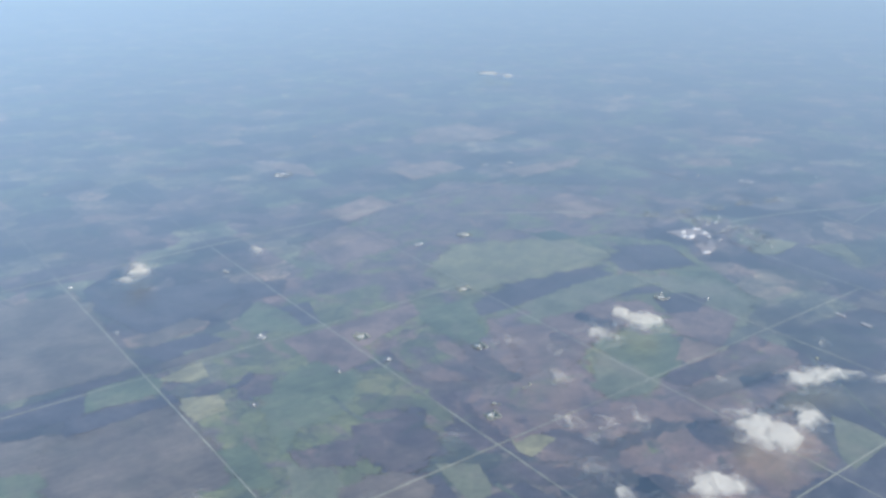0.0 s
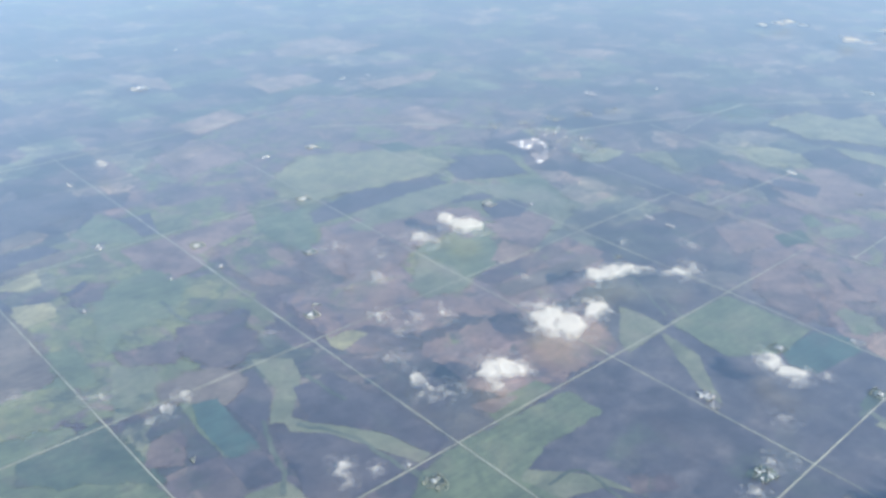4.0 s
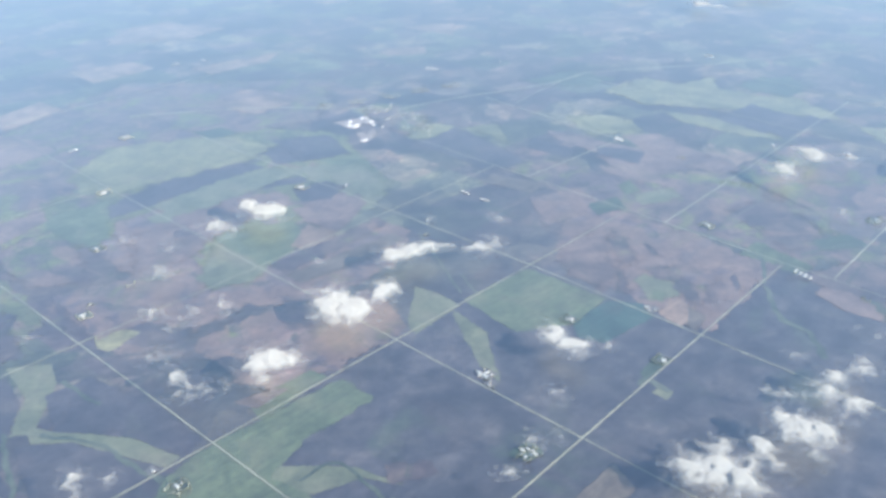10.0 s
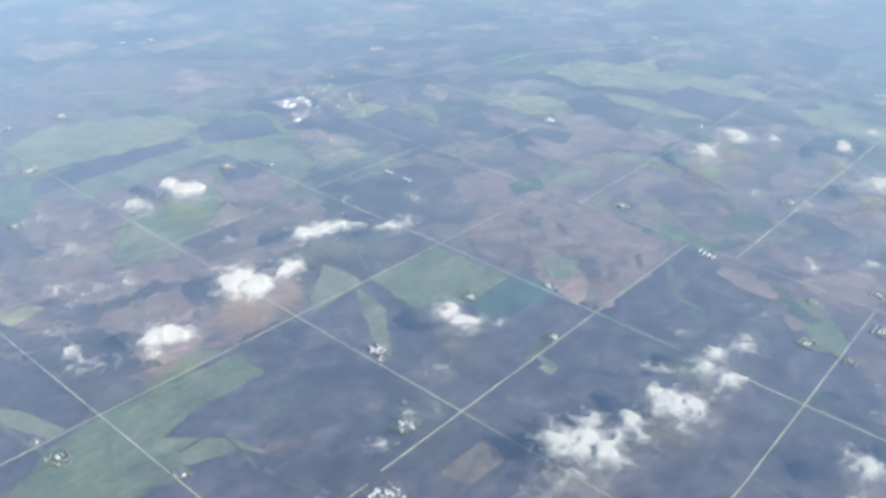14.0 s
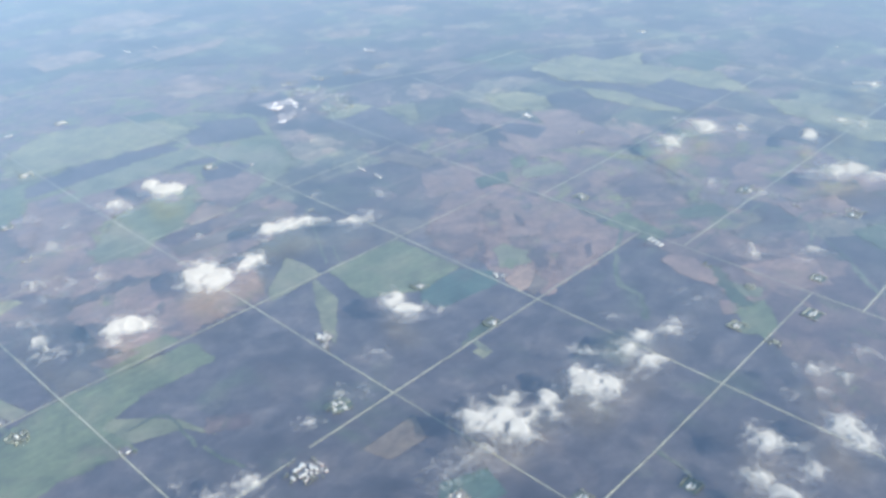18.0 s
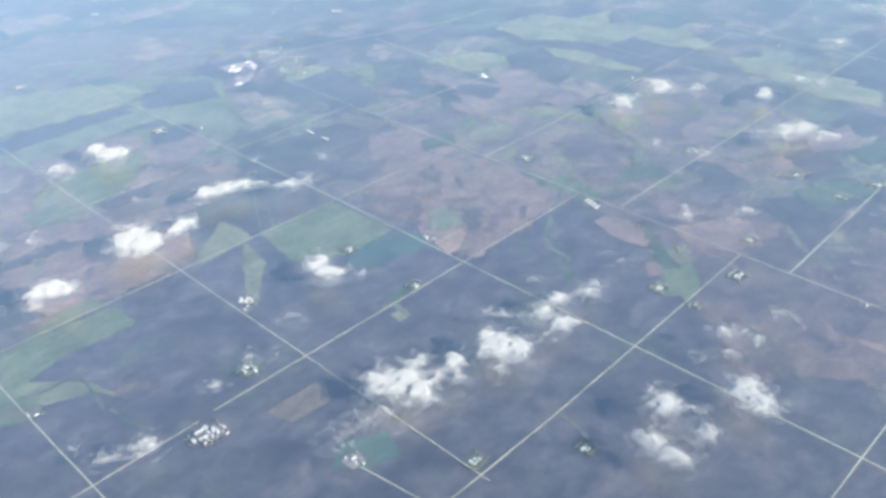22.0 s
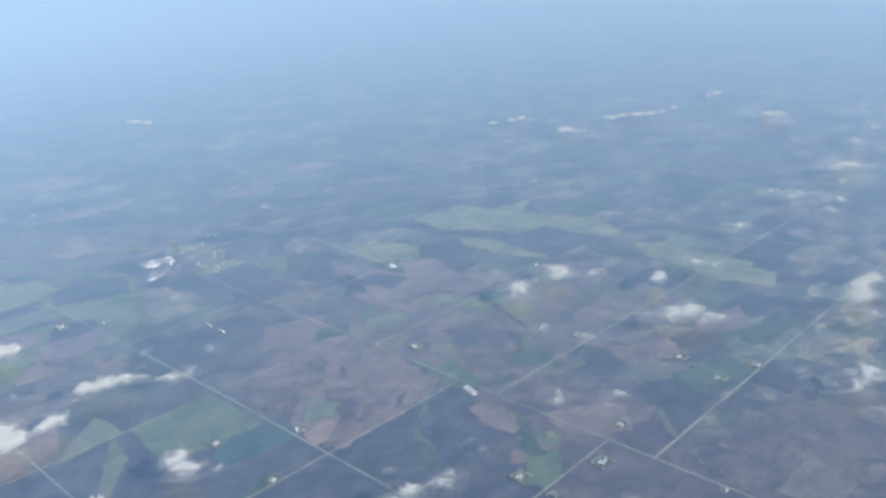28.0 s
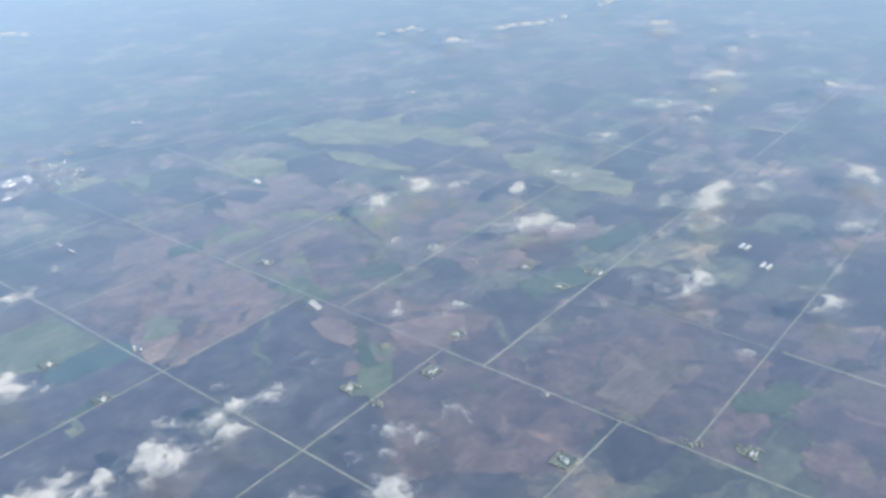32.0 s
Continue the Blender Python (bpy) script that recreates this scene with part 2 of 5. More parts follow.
def plain_mosaic():
    """The wide plain: ploughland, with pasture and stubble in blocks of a quarter mile, drawn out by drifts of tone."""
    n = Nodes("ploughed_plain")
    at = n.place((1 / 13.0, 1 / 11.0, 1))
    drift = n.add("ShaderNodeTexNoise", Scale=0.35, Detail=3.0)
    n.link(at, drift.inputs["Vector"])
    moved = n.tree.nodes.new("ShaderNodeVectorMath")
    moved.operation = "ADD"
    n.link(at, moved.inputs[0])
    n.link(n.mix(0.18, (0, 0, 0), drift.outputs["Color"]), moved.inputs[1])
    cells = n.add("ShaderNodeTexVoronoi", Scale=1.0, Randomness=0.55)
    cells.voronoi_dimensions, cells.distance = "2D", "CHEBYCHEV"
    n.link(moved.outputs[0], cells.inputs["Vector"])
    pick = n.add("ShaderNodeSeparateColor")
    n.link(cells.outputs["Color"], pick.inputs[0])
    kind = n.ramp(pick.outputs[0], (0.0, (0.045, 0.045, 0.055)), (0.2, (0.085, 0.07, 0.078)), (0.4, (0.15, 0.112, 0.108)), (0.55, (0.19, 0.142, 0.13)),
                  (0.63, (0.1, 0.112, 0.076)), (0.8, (0.165, 0.175, 0.115)), (0.95, (0.26, 0.2, 0.165)))
    small = n.add("ShaderNodeTexVoronoi", Scale=2.1, Randomness=0.7)
    small.voronoi_dimensions, small.distance = "2D", "CHEBYCHEV"
    n.link(moved.outputs[0], small.inputs["Vector"])
    shade = n.add("ShaderNodeSeparateColor")
    n.link(small.outputs["Color"], shade.inputs[0])
    kind = n.mix(0.8, kind, n.ramp(shade.outputs[1], (0.0, (0.14, 0.15, 0.19)), (0.3, (0.36, 0.36, 0.38)), (0.7, (0.56, 0.54, 0.52)), (0.95, (0.76, 0.7, 0.64))), "OVERLAY")
    wood = n.math("ABSOLUTE", n.math("SUBTRACT", n.noise(0.03, 6, 0.6, at=n.place((0.8, 1.4, 1), 0.2), warp=0.8), 0.5))
    kind = n.mix(n.ramp(wood, (0.0, (0.8, 0.8, 0.8)), (0.02, (0, 0, 0))), kind, (0.04, 0.055, 0.05))
    wide = n.noise(0.045, 6, 0.62, warp=0.8)
    near = n.ramp(n.noise(0.16, 5, 0.6, warp=0.5), (0.3, (0.052, 0.05, 0.061)), (0.46, (0.073, 0.068, 0.08)), (0.57, (0.1, 0.09, 0.097)), (0.7, (0.146, 0.124, 0.12)))
    apart = n.add("ShaderNodeVectorMath")
    apart.operation = "DISTANCE"
    n.link(n.add("ShaderNodeNewGeometry").outputs["Position"], apart.inputs[0])
    apart.inputs[1].default_value = (38, -45, 0)
    damp = n.ramp(n.noise(0.2, 6, 0.65, at=n.place((1, 1.3, 1), 0.3), warp=0.9), (0.56, (0, 0, 0)), (0.66, (0.4, 0.4, 0.4)))
    near = n.mix(damp, near, (0.026, 0.029, 0.04))
    worn = n.ramp(n.noise(0.13, 6, 0.65, at=n.place((1.2, 1, 1), 1.1), warp=0.9), (0.58, (0, 0, 0)), (0.72, (0.14, 0.14, 0.14)))
    near = n.mix(worn, near, (0.16, 0.11, 0.09))
    far = n.ramp(n.math("DIVIDE", apart.outputs["Value"], 400.0), (0.1, (0, 0, 0)), (0.24, (0.95, 0.95, 0.95)))
    kind = n.fields_on(kind, 5.0, 6.0, 0.6, 0.02)
    colour = n.mix(far, near, kind)
    colour = n.mix(0.5, colour, n.ramp(wide, (0.32, (0.2, 0.2, 0.22)), (0.68, (0.85, 0.82, 0.76))), "OVERLAY")
    meadow = n.ramp(n.noise(0.07, 5, 0.6, at=n.place((1, 1, 1), 0.7), warp=0.8), (0.58, (0, 0, 0)), (0.7, (0.5, 0.5, 0.5)))
    colour = n.mix(meadow, colour, (0.075, 0.105, 0.06))
    streaks = n.noise(0.35, 5, 0.7, at=n.place((0.6, 1.0, 1), 0.75), warp=0.5)
    colour = n.mix(0.42, colour, n.ramp(streaks, (0.36, (0.22, 0.23, 0.26)), (0.64, (0.8, 0.78, 0.72))), "OVERLAY")
    fine = n.noise(0.8, 6, 0.65)
    colour = n.mix(0.3, colour, n.ramp(fine, (0.3, (0.25, 0.25, 0.25)), (0.7, (0.8, 0.8, 0.8))), "OVERLAY")
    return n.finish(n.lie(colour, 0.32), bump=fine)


def paint(name, colour, worn=0.25, rough=0.7):
    n = Nodes(name)
    tone = n.ramp(n.noise(6.0, 4), (0.3, tuple(c * (1 - worn) for c in colour)), (0.65, colour))
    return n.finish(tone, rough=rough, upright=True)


def cloud_stuff():
    """Water drops: white, lit through, as thick as the air is damp, with fine shreds at the edge."""
    n = Nodes("cloud_vapour")
    white = n.add("ShaderNodeBsdfDiffuse", Color=(0.71, 0.682, 0.61, 1))
    lit = n.add("ShaderNodeBsdfTranslucent", Color=(0.68, 0.745, 0.81, 1))
    body = n.tree.nodes.new("ShaderNodeMixShader")
    body.inputs[0].default_value = 0.36
    for half, slot in ((white, 1), (lit, 2)):
        n.link(half.outputs[0], body.inputs[slot])
    damp = n.tree.nodes.new("ShaderNodeAttribute")
    damp.attribute_name = "damp"
    shreds = n.noise(1.5, 6, 0.62, at=n.place((1.0, 1.0, 1.3), 0.3), warp=0.8)
    edge_share = n.math("MULTIPLY", n.math("SUBTRACT", 1.0, n.math("MINIMUM", damp.outputs["Fac"], 0.8)), 0.95)
    thick = n.math("ADD", damp.outputs["Fac"], n.math("MULTIPLY", n.math("SUBTRACT", shreds, 0.5), edge_share))
    veil = n.tree.nodes.new("ShaderNodeMixShader")
    n.link(n.ramp(thick, (0.0, (0, 0, 0)), (0.3, (0.14, 0.14, 0.14)), (0.65, (0.44, 0.44, 0.44)), (1.0, (0.9, 0.9, 0.9))), veil.inputs[0])
    n.link(n.tree.nodes.new("ShaderNodeBsdfTransparent").outputs[0], veil.inputs[1])
    n.link(body.outputs[0], veil.inputs[2])
    n.link(veil.outputs[0], n.out.inputs[0])
    return n.mat


PLAIN = plain_mosaic()
SOILS = {
    "green": soil("young_wheat", (0.118, 0.144, 0.068), (0.15, 0.178, 0.086), (0.19, 0.2, 0.102), 0.35, 0.3),
    "olive": soil("pasture", (0.165, 0.175, 0.095), (0.21, 0.212, 0.12), (0.25, 0.234, 0.14), 0.35),
    "darkgreen": soil("damp_meadow", (0.062, 0.088, 0.05), (0.082, 0.113, 0.062), (0.112, 0.135, 0.076), 0.4),
    "teal": soil("winter_rye", (0.052, 0.098, 0.078), (0.064, 0.116, 0.09), (0.084, 0.128, 0.094), 0.2, 0.25),
    "pinksoil": soil("red_brown_soil", (0.165, 0.113, 0.098), (0.24, 0.161, 0.132), (0.32, 0.215, 0.165), 0.35),
    "tan": soil("dry_stubble", (0.21, 0.142, 0.1), (0.31, 0.205, 0.145), (0.42, 0.285, 0.2), 0.35, 0.3),
    "yellow": soil("straw_stubble", (0.3, 0.263, 0.125), (0.4, 0.35, 0.175), (0.475, 0.413, 0.213), 0.3, 0.3),
    "meadow": soil("yellow_green_meadow", (0.2, 0.195, 0.09), (0.26, 0.247, 0.115), (0.32, 0.293, 0.14), 0.35),
    "margin": soil("creek_margin", (0.07, 0.09, 0.056), (0.125, 0.14, 0.09), (0.175, 0.18, 0.12), 0.5, bed=False),
    "dull": soil("weathered_stubble", (0.14, 0.108, 0.08), (0.19, 0.146, 0.106), (0.235, 0.182, 0.135), 0.35, 0.3),
    "yard": soil("bare_farmyard", (0.13, 0.115, 0.1), (0.19, 0.165, 0.14), (0.27, 0.24, 0.2), 0.4),
    "darksoil": soil("black_soil", (0.066, 0.059, 0.067), (0.09, 0.078, 0.086), (0.125, 0.104, 0.103), 0.4),
}
SOILS["grassland"] = mixed_land("mixed_grassland", 0.41, 0.4, 0.58, 1.3)
SOILS["redland"] = mixed_land("red_brown_slopes", 0.62, 2.1, 0.42, 1.5)
SOILS["moor"] = mixed_land("dark_mixed_plough", 0.66, 0.9, 0.58, 1.0)
SOILS["quarry"] = soil("quarry_floor", (0.32, 0.235, 0.18), (0.46, 0.35, 0.275), (0.62, 0.5, 0.415), 0.4)
SOILS["broken"] = mixed_land("broken_ploughland", 0.55, 1.3, 0.54, 1.2)
FIELD_WORDS = {
    "redland": "red-brown eroded slopes with dark plough and thin grass",
    "meadow": "pale yellow-green meadow land", "moor": "dark plough with some grass and bare earth", "grassland": "rough green grassland running into plough and bare earth", "broken": "mottled ploughland with strips of grass and bare earth",
    "green": "green young wheat field with faint drill rows", "olive": "olive green pasture with an uneven edge",
    "darkgreen": "dark green damp meadow between ploughland", "teal": "blue-green winter crop in an even stand",
    "pinksoil": "mottled red-brown bare soil", "tan": "pale tan stubble field", "yellow": "straw yellow stubble field",
    "dull": "dull brown weathered stubble field", "yard": "pale bare earth farmyard", "darksoil": "dark ploughed soil, almost black",
}
GRAVEL = soil("pale_gravel", (0.42, 0.385, 0.25), (0.52, 0.475, 0.31), (0.6, 0.55, 0.38), 0.35, bed=False)
VERGE = soil("grassy_verge", (0.12, 0.115, 0.08), (0.17, 0.16, 0.11), (0.21, 0.19, 0.13), 0.4, bed=False)
TRACK = soil("dirt_track", (0.11, 0.095, 0.08), (0.15, 0.13, 0.105), (0.19, 0.165, 0.13), 0.4, bed=False)
WHITE = paint("white_metal_sheet", (0.56, 0.55, 0.5))
ROOFWHITE = paint("pale_metal_roof", (0.56, 0.55, 0.48), 0.15)
GREYROOF = paint("grey_roof", (0.3, 0.3, 0.31))
DULLROOF = paint("dull_metal_roof", (0.45, 0.43, 0.4), 0.2)
BEIGE = paint("beige_roof", (0.66, 0.55, 0.46), 0.12)
PANE = paint("dark_window_glass", (0.03, 0.035, 0.04), 0.1, 0.15)
SPOIL = paint("crushed_stone", (0.76, 0.7, 0.63), 0.2)
REDROOF = paint("rusty_red_roof", (0.34, 0.16, 0.12))
LEAF = soil("bare_twigs_and_leaves", (0.08, 0.1, 0.056), (0.112, 0.13, 0.072), (0.15, 0.165, 0.092), 0.4, bed=False, upright=True)
BARK = paint("bark", (0.1, 0.075, 0.055))
CLOUD = cloud_stuff()


# ---- building blocks ----
def mesh_of(name, verts, faces, material, smooth=False):
    data = bpy.data.meshes.new(name)
    data.from_pydata(verts, [], faces)
    data.materials.append(material)
    if smooth:
        data.shade_smooth()
    data.update()
    return data


def part(name, data, parent, label="", at=None):
    ob = new(name, data)
    ob.parent = parent
    if at is not None:
        ob.matrix_local = at
    if label:
        tagged(ob, label)
    return ob


def slab(name, outline, low, high, material):
    n = len(outline)
    verts = [(x, y, low) for x, y in outline] + [(x, y, high) for x, y in outline]
    faces = [tuple(range(n, 2 * n))] + [(k, (k + 1) % n, n + (k + 1) % n, n + k) for k in range(n)]
    return mesh_of(name, verts, faces, material)


field_count = 0


def inside_by(points, corners):
    """How far each point lies inside a closed outline (outside: minus)."""
    corners = np.array(corners, float)
    best, odd = np.full(len(points), 1e9), np.zeros(len(points), bool)
    for a, b in zip(corners, np.roll(corners, -1, 0)):
        way, off = b - a, points - a
        f = np.clip(off @ way / max(way @ way, 1e-9), 0, 1)
        best = np.minimum(best, np.hypot(*(off - f[:, None] * way).T))
        cross = (a[1] > points[:, 1]) != (b[1] > points[:, 1])
        with np.errstate(divide="ignore", invalid="ignore"):
            odd ^= cross & (points[:, 0] < way[0] * (points[:, 1] - a[1]) / way[1] + a[0])
    return np.where(odd, best, -best)


def field(kind, *corners, sway=0.15, name="field", words=""):
    """A field: a low bed of crop or soil over the plain, with an edge that straggles into its neighbours."""
    global field_count
    field_count += 1
    low, high = np.min(corners, 0) - 1.5, np.max(corners, 0) + 1.5
    size = math.sqrt((high[0] - low[0]) * (high[1] - low[1]))
    cell = max(0.25, size / 80)
    nx, ny = (max(4, int((high[k] - low[k]) / cell) + 1) for k in (0, 1))
    spots = np.stack(np.meshgrid(np.linspace(low[0], high[0], nx), np.linspace(low[1], high[1], ny), indexing="ij"), -1).reshape(-1, 2)
    reach = sway * min(3.0, size / 9)
    stray = np.array([noise.fractal((x * 0.45, y * 0.45, field_count * 1.7), 0.8, 2.2, 3) for x, y in spots]) * reach
    within = inside_by(spots, corners) + stray
    width = 0.25 + 0.9 * reach + cell * 0.5
    cover = np.clip(within / width + 0.5, 0, 1)
    keep = cover.reshape(nx, ny)
    faces = [(i * ny + j, (i + 1) * ny + j, (i + 1) * ny + j + 1, i * ny + j + 1) for i in range(nx - 1) for j in range(ny - 1)
             if keep[i:i + 2, j:j + 2].max() > 0.01]
    top = 0.002 + 0.00008 * field_count + (0.002 if name == "farmyard" else 0)
    data = mesh_of(name, [(x, y, top) for x, y in spots], faces, SOILS[kind])
    data.attributes.new("cover", "FLOAT", "POINT").data.foreach_set("value", cover.astype(np.float32))
    return tagged(new(name, data), words or FIELD_WORDS[kind], "field", "fields on the plain", "structure")


road_count = 0


def road(a, b, width=0.165, material=None, words="pale gravel section road between fields", bend=0.0):
    """A road: a low causeway with worn, uneven edges."""
    global road_count
    road_count += 1
    far = math.hypot(b[0] - a[0], b[1] - a[1])
    ux, uy = (b[0] - a[0]) / far, (b[1] - a[1]) / far
    count = max(2, int(far / 1.5))
    verts, faces = [], []
    for k in range(count + 1):
        f = k / count
        off = bend * math.sin(math.pi * f) + 0.05 * noise.noise((f * far * 0.12, road_count * 3.1, 0))
        half = width / 2 * (1 + 0.35 * noise.noise((f * far * 0.5, road_count * 7.7, 4)))
        x, y = a[0] + ux * far * f - uy * off, a[1] + uy * far * f + ux * off
        top = 0.036 + 0.0002 * road_count
        for side, z in ((-half - 0.07, 0.0), (-half, top), (half, top), (half + 0.07, 0.0)):
            verts.append((x - uy * side, y + ux * side, z))
    for k in range(count):
        for m in range(3):
            i = 4 * k + m
            faces.append((i, i + 1, i + 5, i + 4))
    data = mesh_of("road", verts, [f[::-1] for f in faces], material or GRAVEL)
    data.materials.append(VERGE)
    data.polygons.foreach_set("material_index", [0 if k % 3 == 1 else 1 for k in range(len(faces))])
    ob = new("road", data)
    return tagged(ob, words, "road", "section roads", "structure")


def ball_verts(level):
    bm = bmesh.new()
    bmesh.ops.create_icosphere(bm, subdivisions=level, radius=1.0)
    bm.verts.ensure_lookup_table()
    verts = np.array([v.co[:] for v in bm.verts])
    faces = [tuple(v.index for v in f.verts) for f in bm.faces]
    bm.free()
    return verts, faces


BALL = {level: ball_verts(level) for level in (1, 2, 3)}


def lump(verts, faces, centre, radii, seed, rough=0.3, freq=1.6, level=2):
    """Adds an uneven lump to a list of corners and faces."""
    ball, tris = BALL[level]
    start = len(verts)
    for v in ball:
        d = 1 + rough * noise.fractal(Vector(v) * freq + Vector((seed * 3.7, seed * 1.3, seed * 0.7)), 0.6, 2.0, 4)
        verts.append(tuple(c + r * d * w for c, r, w in zip(centre, radii, v)))
    faces.extend(tuple(start + i for i in f) for f in tris)


# ---- the plain ----
edge = 6500
ground = new("ground", mesh_of("ground", [(-edge, -edge, 0), (edge, -edge, 0), (edge, edge, 0), (-edge, edge, 0)], [(0, 1, 2, 3)], PLAIN))
tagged(ground, "flat brown ploughed plain fading to blue haze", "ground", kind="structure")

field("grassland", (-10.9, 85.6), (1.4, 99.2), (32.5, 100.7), (61.3, 102.9), (75.8, 92.7), (86.9, 74.3), (74.5, 44.3), (62.2, 37.4), (46.9, 42.3), (31.3, 34.0), (21.2, 43.4), (11.3, 58.7), (-5.4, 46.3), (-16.8, 38.7), (-32.0, 33.8), sway=0.6)
field("grassland", (-18.0, 90.4), (0.6, 82.5), (6.2, 66.1), (-0.2, 42.9), (-13.7, 34.9), (-29.6, 31.8), (-39.3, 37.8), (-47.7, 42.8), (-56.0, 37.8), (-50.6, 56.4), (-33.5, 64.2), (-24.3, 70.8), sway=0.6)
field("redland", (15.3, 61.4), (33.5, 63.9), (45.0, 57.1), (45.6, 50.8), (28.2, 49.5), (25.5, 39.4), (37.2, 31.5), (59.7, 30.5), (61.0, 25.8), (48.8, 17.6), (31.5, 16.9), (23.3, 24.6), (13.4, 23.8), (9.7, 32.2), (11.9, 43.4), sway=0.6)
field("redland", (30.1, 18.2), (41.2, 13.3), (35.8, 1.6), (20.6, 0.9), (12.9, 2.4), (9.2, 7.9), (11.3, 21.1), (20.9, 21.7), sway=0.5)
field("redland", (88.3, 9.7), (95.9, 3.1), (95.7, -7.2), (93.6, -22.7), (94.1, -29.6), (75.6, -31.6), (66.2, -32.2), (65.9, -26.4), (67.4, -13.3), (69.3, -0.6), sway=0.3)
field("broken", (102.9, -10.0), (112.4, -20.9), (115.4, -43.7), (101.9, -42.4), (101.1, -34.7), (98.0, -25.8), sway=0.5)
field("moor", (95.3, -46.1), (109.2, -50.7), (108.4, -63.2), (98.7, -74.2), (93.6, -93.8), (79.4, -93.9), (67.0, -78.7), (79.0, -64.3), (86.6, -50.4), sway=0.5)
field("moor", (98.7, -74.2), (128.8, -76.6), (124.2, -96.0), (119.1, -105.4), (96.0, -114.1), (92.9, -106.5), (94.1, -94.4), sway=0.6)
field("broken", (102.6, 53.8), (109.6, 12.3), (127.4, -1.4), (117.9, -29.8), (97.2, -34.8), (95.3, -12.3), (92.6, 9.7), sway=0.5)
field("broken", (128.9, -3.4), (152.8, -6.0), (154.1, -33.8), (146.3, -50.1), (121.5, -43.6), (117.9, -29.8), sway=0.5)
field("broken", (18.5, 123.4), (74.0, 146.1), (115.3, 109.6), (90.3, 85.7), (47.4, 97.5), (15.8, 81.0), (-0.0, 100.0), sway=0.6)
field("dull", (-61.2, 76.8), (-47.9, 71.8), (-31.7, 73.5), (-33.2, 39.8), (-65.6, 54.9), sway=0.4)
field("moor", (2.6, 71.7), (19.7, 71.3), (15.5, 45.4), (1.3, 33.2), (-0.6, 45.5), sway=0.6)
field("green", (-63.4, 67.3), (-43.4, 59.7), (-39.1, 51.5), (-37.8, 35.1), (-36.6, 15.6), (-69.2, 36.1), sway=0.3)
field("moor", (113.5, -110.5), (133.3, -119.5), (102.1, -135.1), (90.8, -125.0), (102.3, -117.3), sway=0.8)
field("tan", (94.0, 191.9), (109.6, 201.3), (121.9, 187.5), (110.6, 179.5), (100.2, 181.7), sway=0.3)
field("tan", (69.8, 167.5), (85.3, 162.1), (80.6, 152.4), (68.8, 155.1), sway=0.3)
field("tan", (41.4, 190.2), (52.2, 184.6), (48.0, 169.8), (43.3, 179.9), sway=0.3)
field("pinksoil", (18.0, 123.7), (34.4, 127.3), (36.2, 109.6), (16.5, 108.3), sway=0.3)
field("tan", (20.2, 122.7), (32.5, 125.1), (32.5, 119.7), (20.5, 116.4), sway=0.3)
field("olive", (9.6, 117.9), (17.0, 107.9), (15.0, 105.3), (10.1, 110.7), sway=0.3)
field("tan", (84.4, 116.1), (96.8, 106.3), (88.7, 99.2), (79.9, 102.1), sway=0.3)
field("tan", (144.6, 121.3), (158.8, 115.3), (153.3, 109.2), (143.8, 115.8), sway=0.3)
field("tan", (100.1, 145.7), (123.6, 142.4), (114.8, 136.1), (98.1, 137.7), sway=0.3)
field("meadow", (29.0, 92.5), (45.7, 98.5), (62.9, 96.0), (71.6, 89.7), (60.9, 84.7), (38.7, 83.6), (28.3, 84.5), sway=0.45)
field("darksoil", (67.3, 80.3), (81.6, 73.6), (76.2, 63.2), (64.5, 69.1), sway=0.3)
field("darksoil", (26.0, 73.5), (34.0, 76.4), (44.9, 75.8), (61.5, 73.3), (61.6, 69.5), (45.7, 69.0), (30.2, 68.8), (24.7, 69.4), sway=0.3)
field("olive", (28.6, 66.5), (44.2, 67.0), (62.0, 68.2), (69.6, 59.9), (53.8, 64.1), (35.1, 62.4), sway=0.3)
field("darksoil", (51.5, 64.1), (63.5, 60.5), (63.7, 56.8), (53.8, 60.3), sway=0.3)
field("pinksoil", (20.8, 59.6), (33.5, 63.9), (44.8, 58.5), (43.3, 54.9), (33.5, 56.6), (22.0, 56.8), sway=0.3)
field("tan", (45.9, 40.8), (52.0, 36.9), (49.6, 32.9), (41.6, 33.1), (42.0, 35.9))
field("olive", (67.1, 63.6), (78.2, 58.1), (74.1, 43.8), (62.4, 37.3), (57.9, 39.5), (62.6, 55.2), sway=0.3)
field("green", (17.7, 78.5), (29.3, 76.6), (22.1, 63.5), (18.6, 60.9), (10.1, 62.4), sway=0.3)
field("darksoil", (-6.8, 95.6), (3.0, 93.9), (0.1, 83.9), (-10.9, 85.6))
field("yellow", (2.2, 32.9), (6.2, 31.8), (7.7, 29.2), (1.5, 27.6), (0.8, 29.6))
field("olive", (-10.5, 34.4), (-5.6, 30.7), (-7.2, 25.8), (-14.7, 17.4), (-17.1, 18.8), (-12.1, 25.1))
field("olive", (-15.0, 19.4), (-10.4, 12.8), (-6.8, 7.6), (-4.8, 0.3), (-7.1, -0.3), (-9.6, 6.2), (-12.5, 12.3), (-15.8, 15.6))
field("green", (-24.1, 31.3), (-20.3, 30.0), (-21.1, 15.8), (-25.3, 15.5), (-25.1, 23.5))
field("olive", (-27.3, 8.5), (-21.8, 7.9), (-21.7, -1.0), (-24.2, -2.4), (-29.3, 2.5))
field("green", (-34.2, 28.3), (-34.2, 11.3), (-34.8, 7.2), (-40.6, 12.7))
field("olive", (-27.1, 45.9), (-22.2, 43.7), (-23.6, 34.7), (-32.8, 31.8))
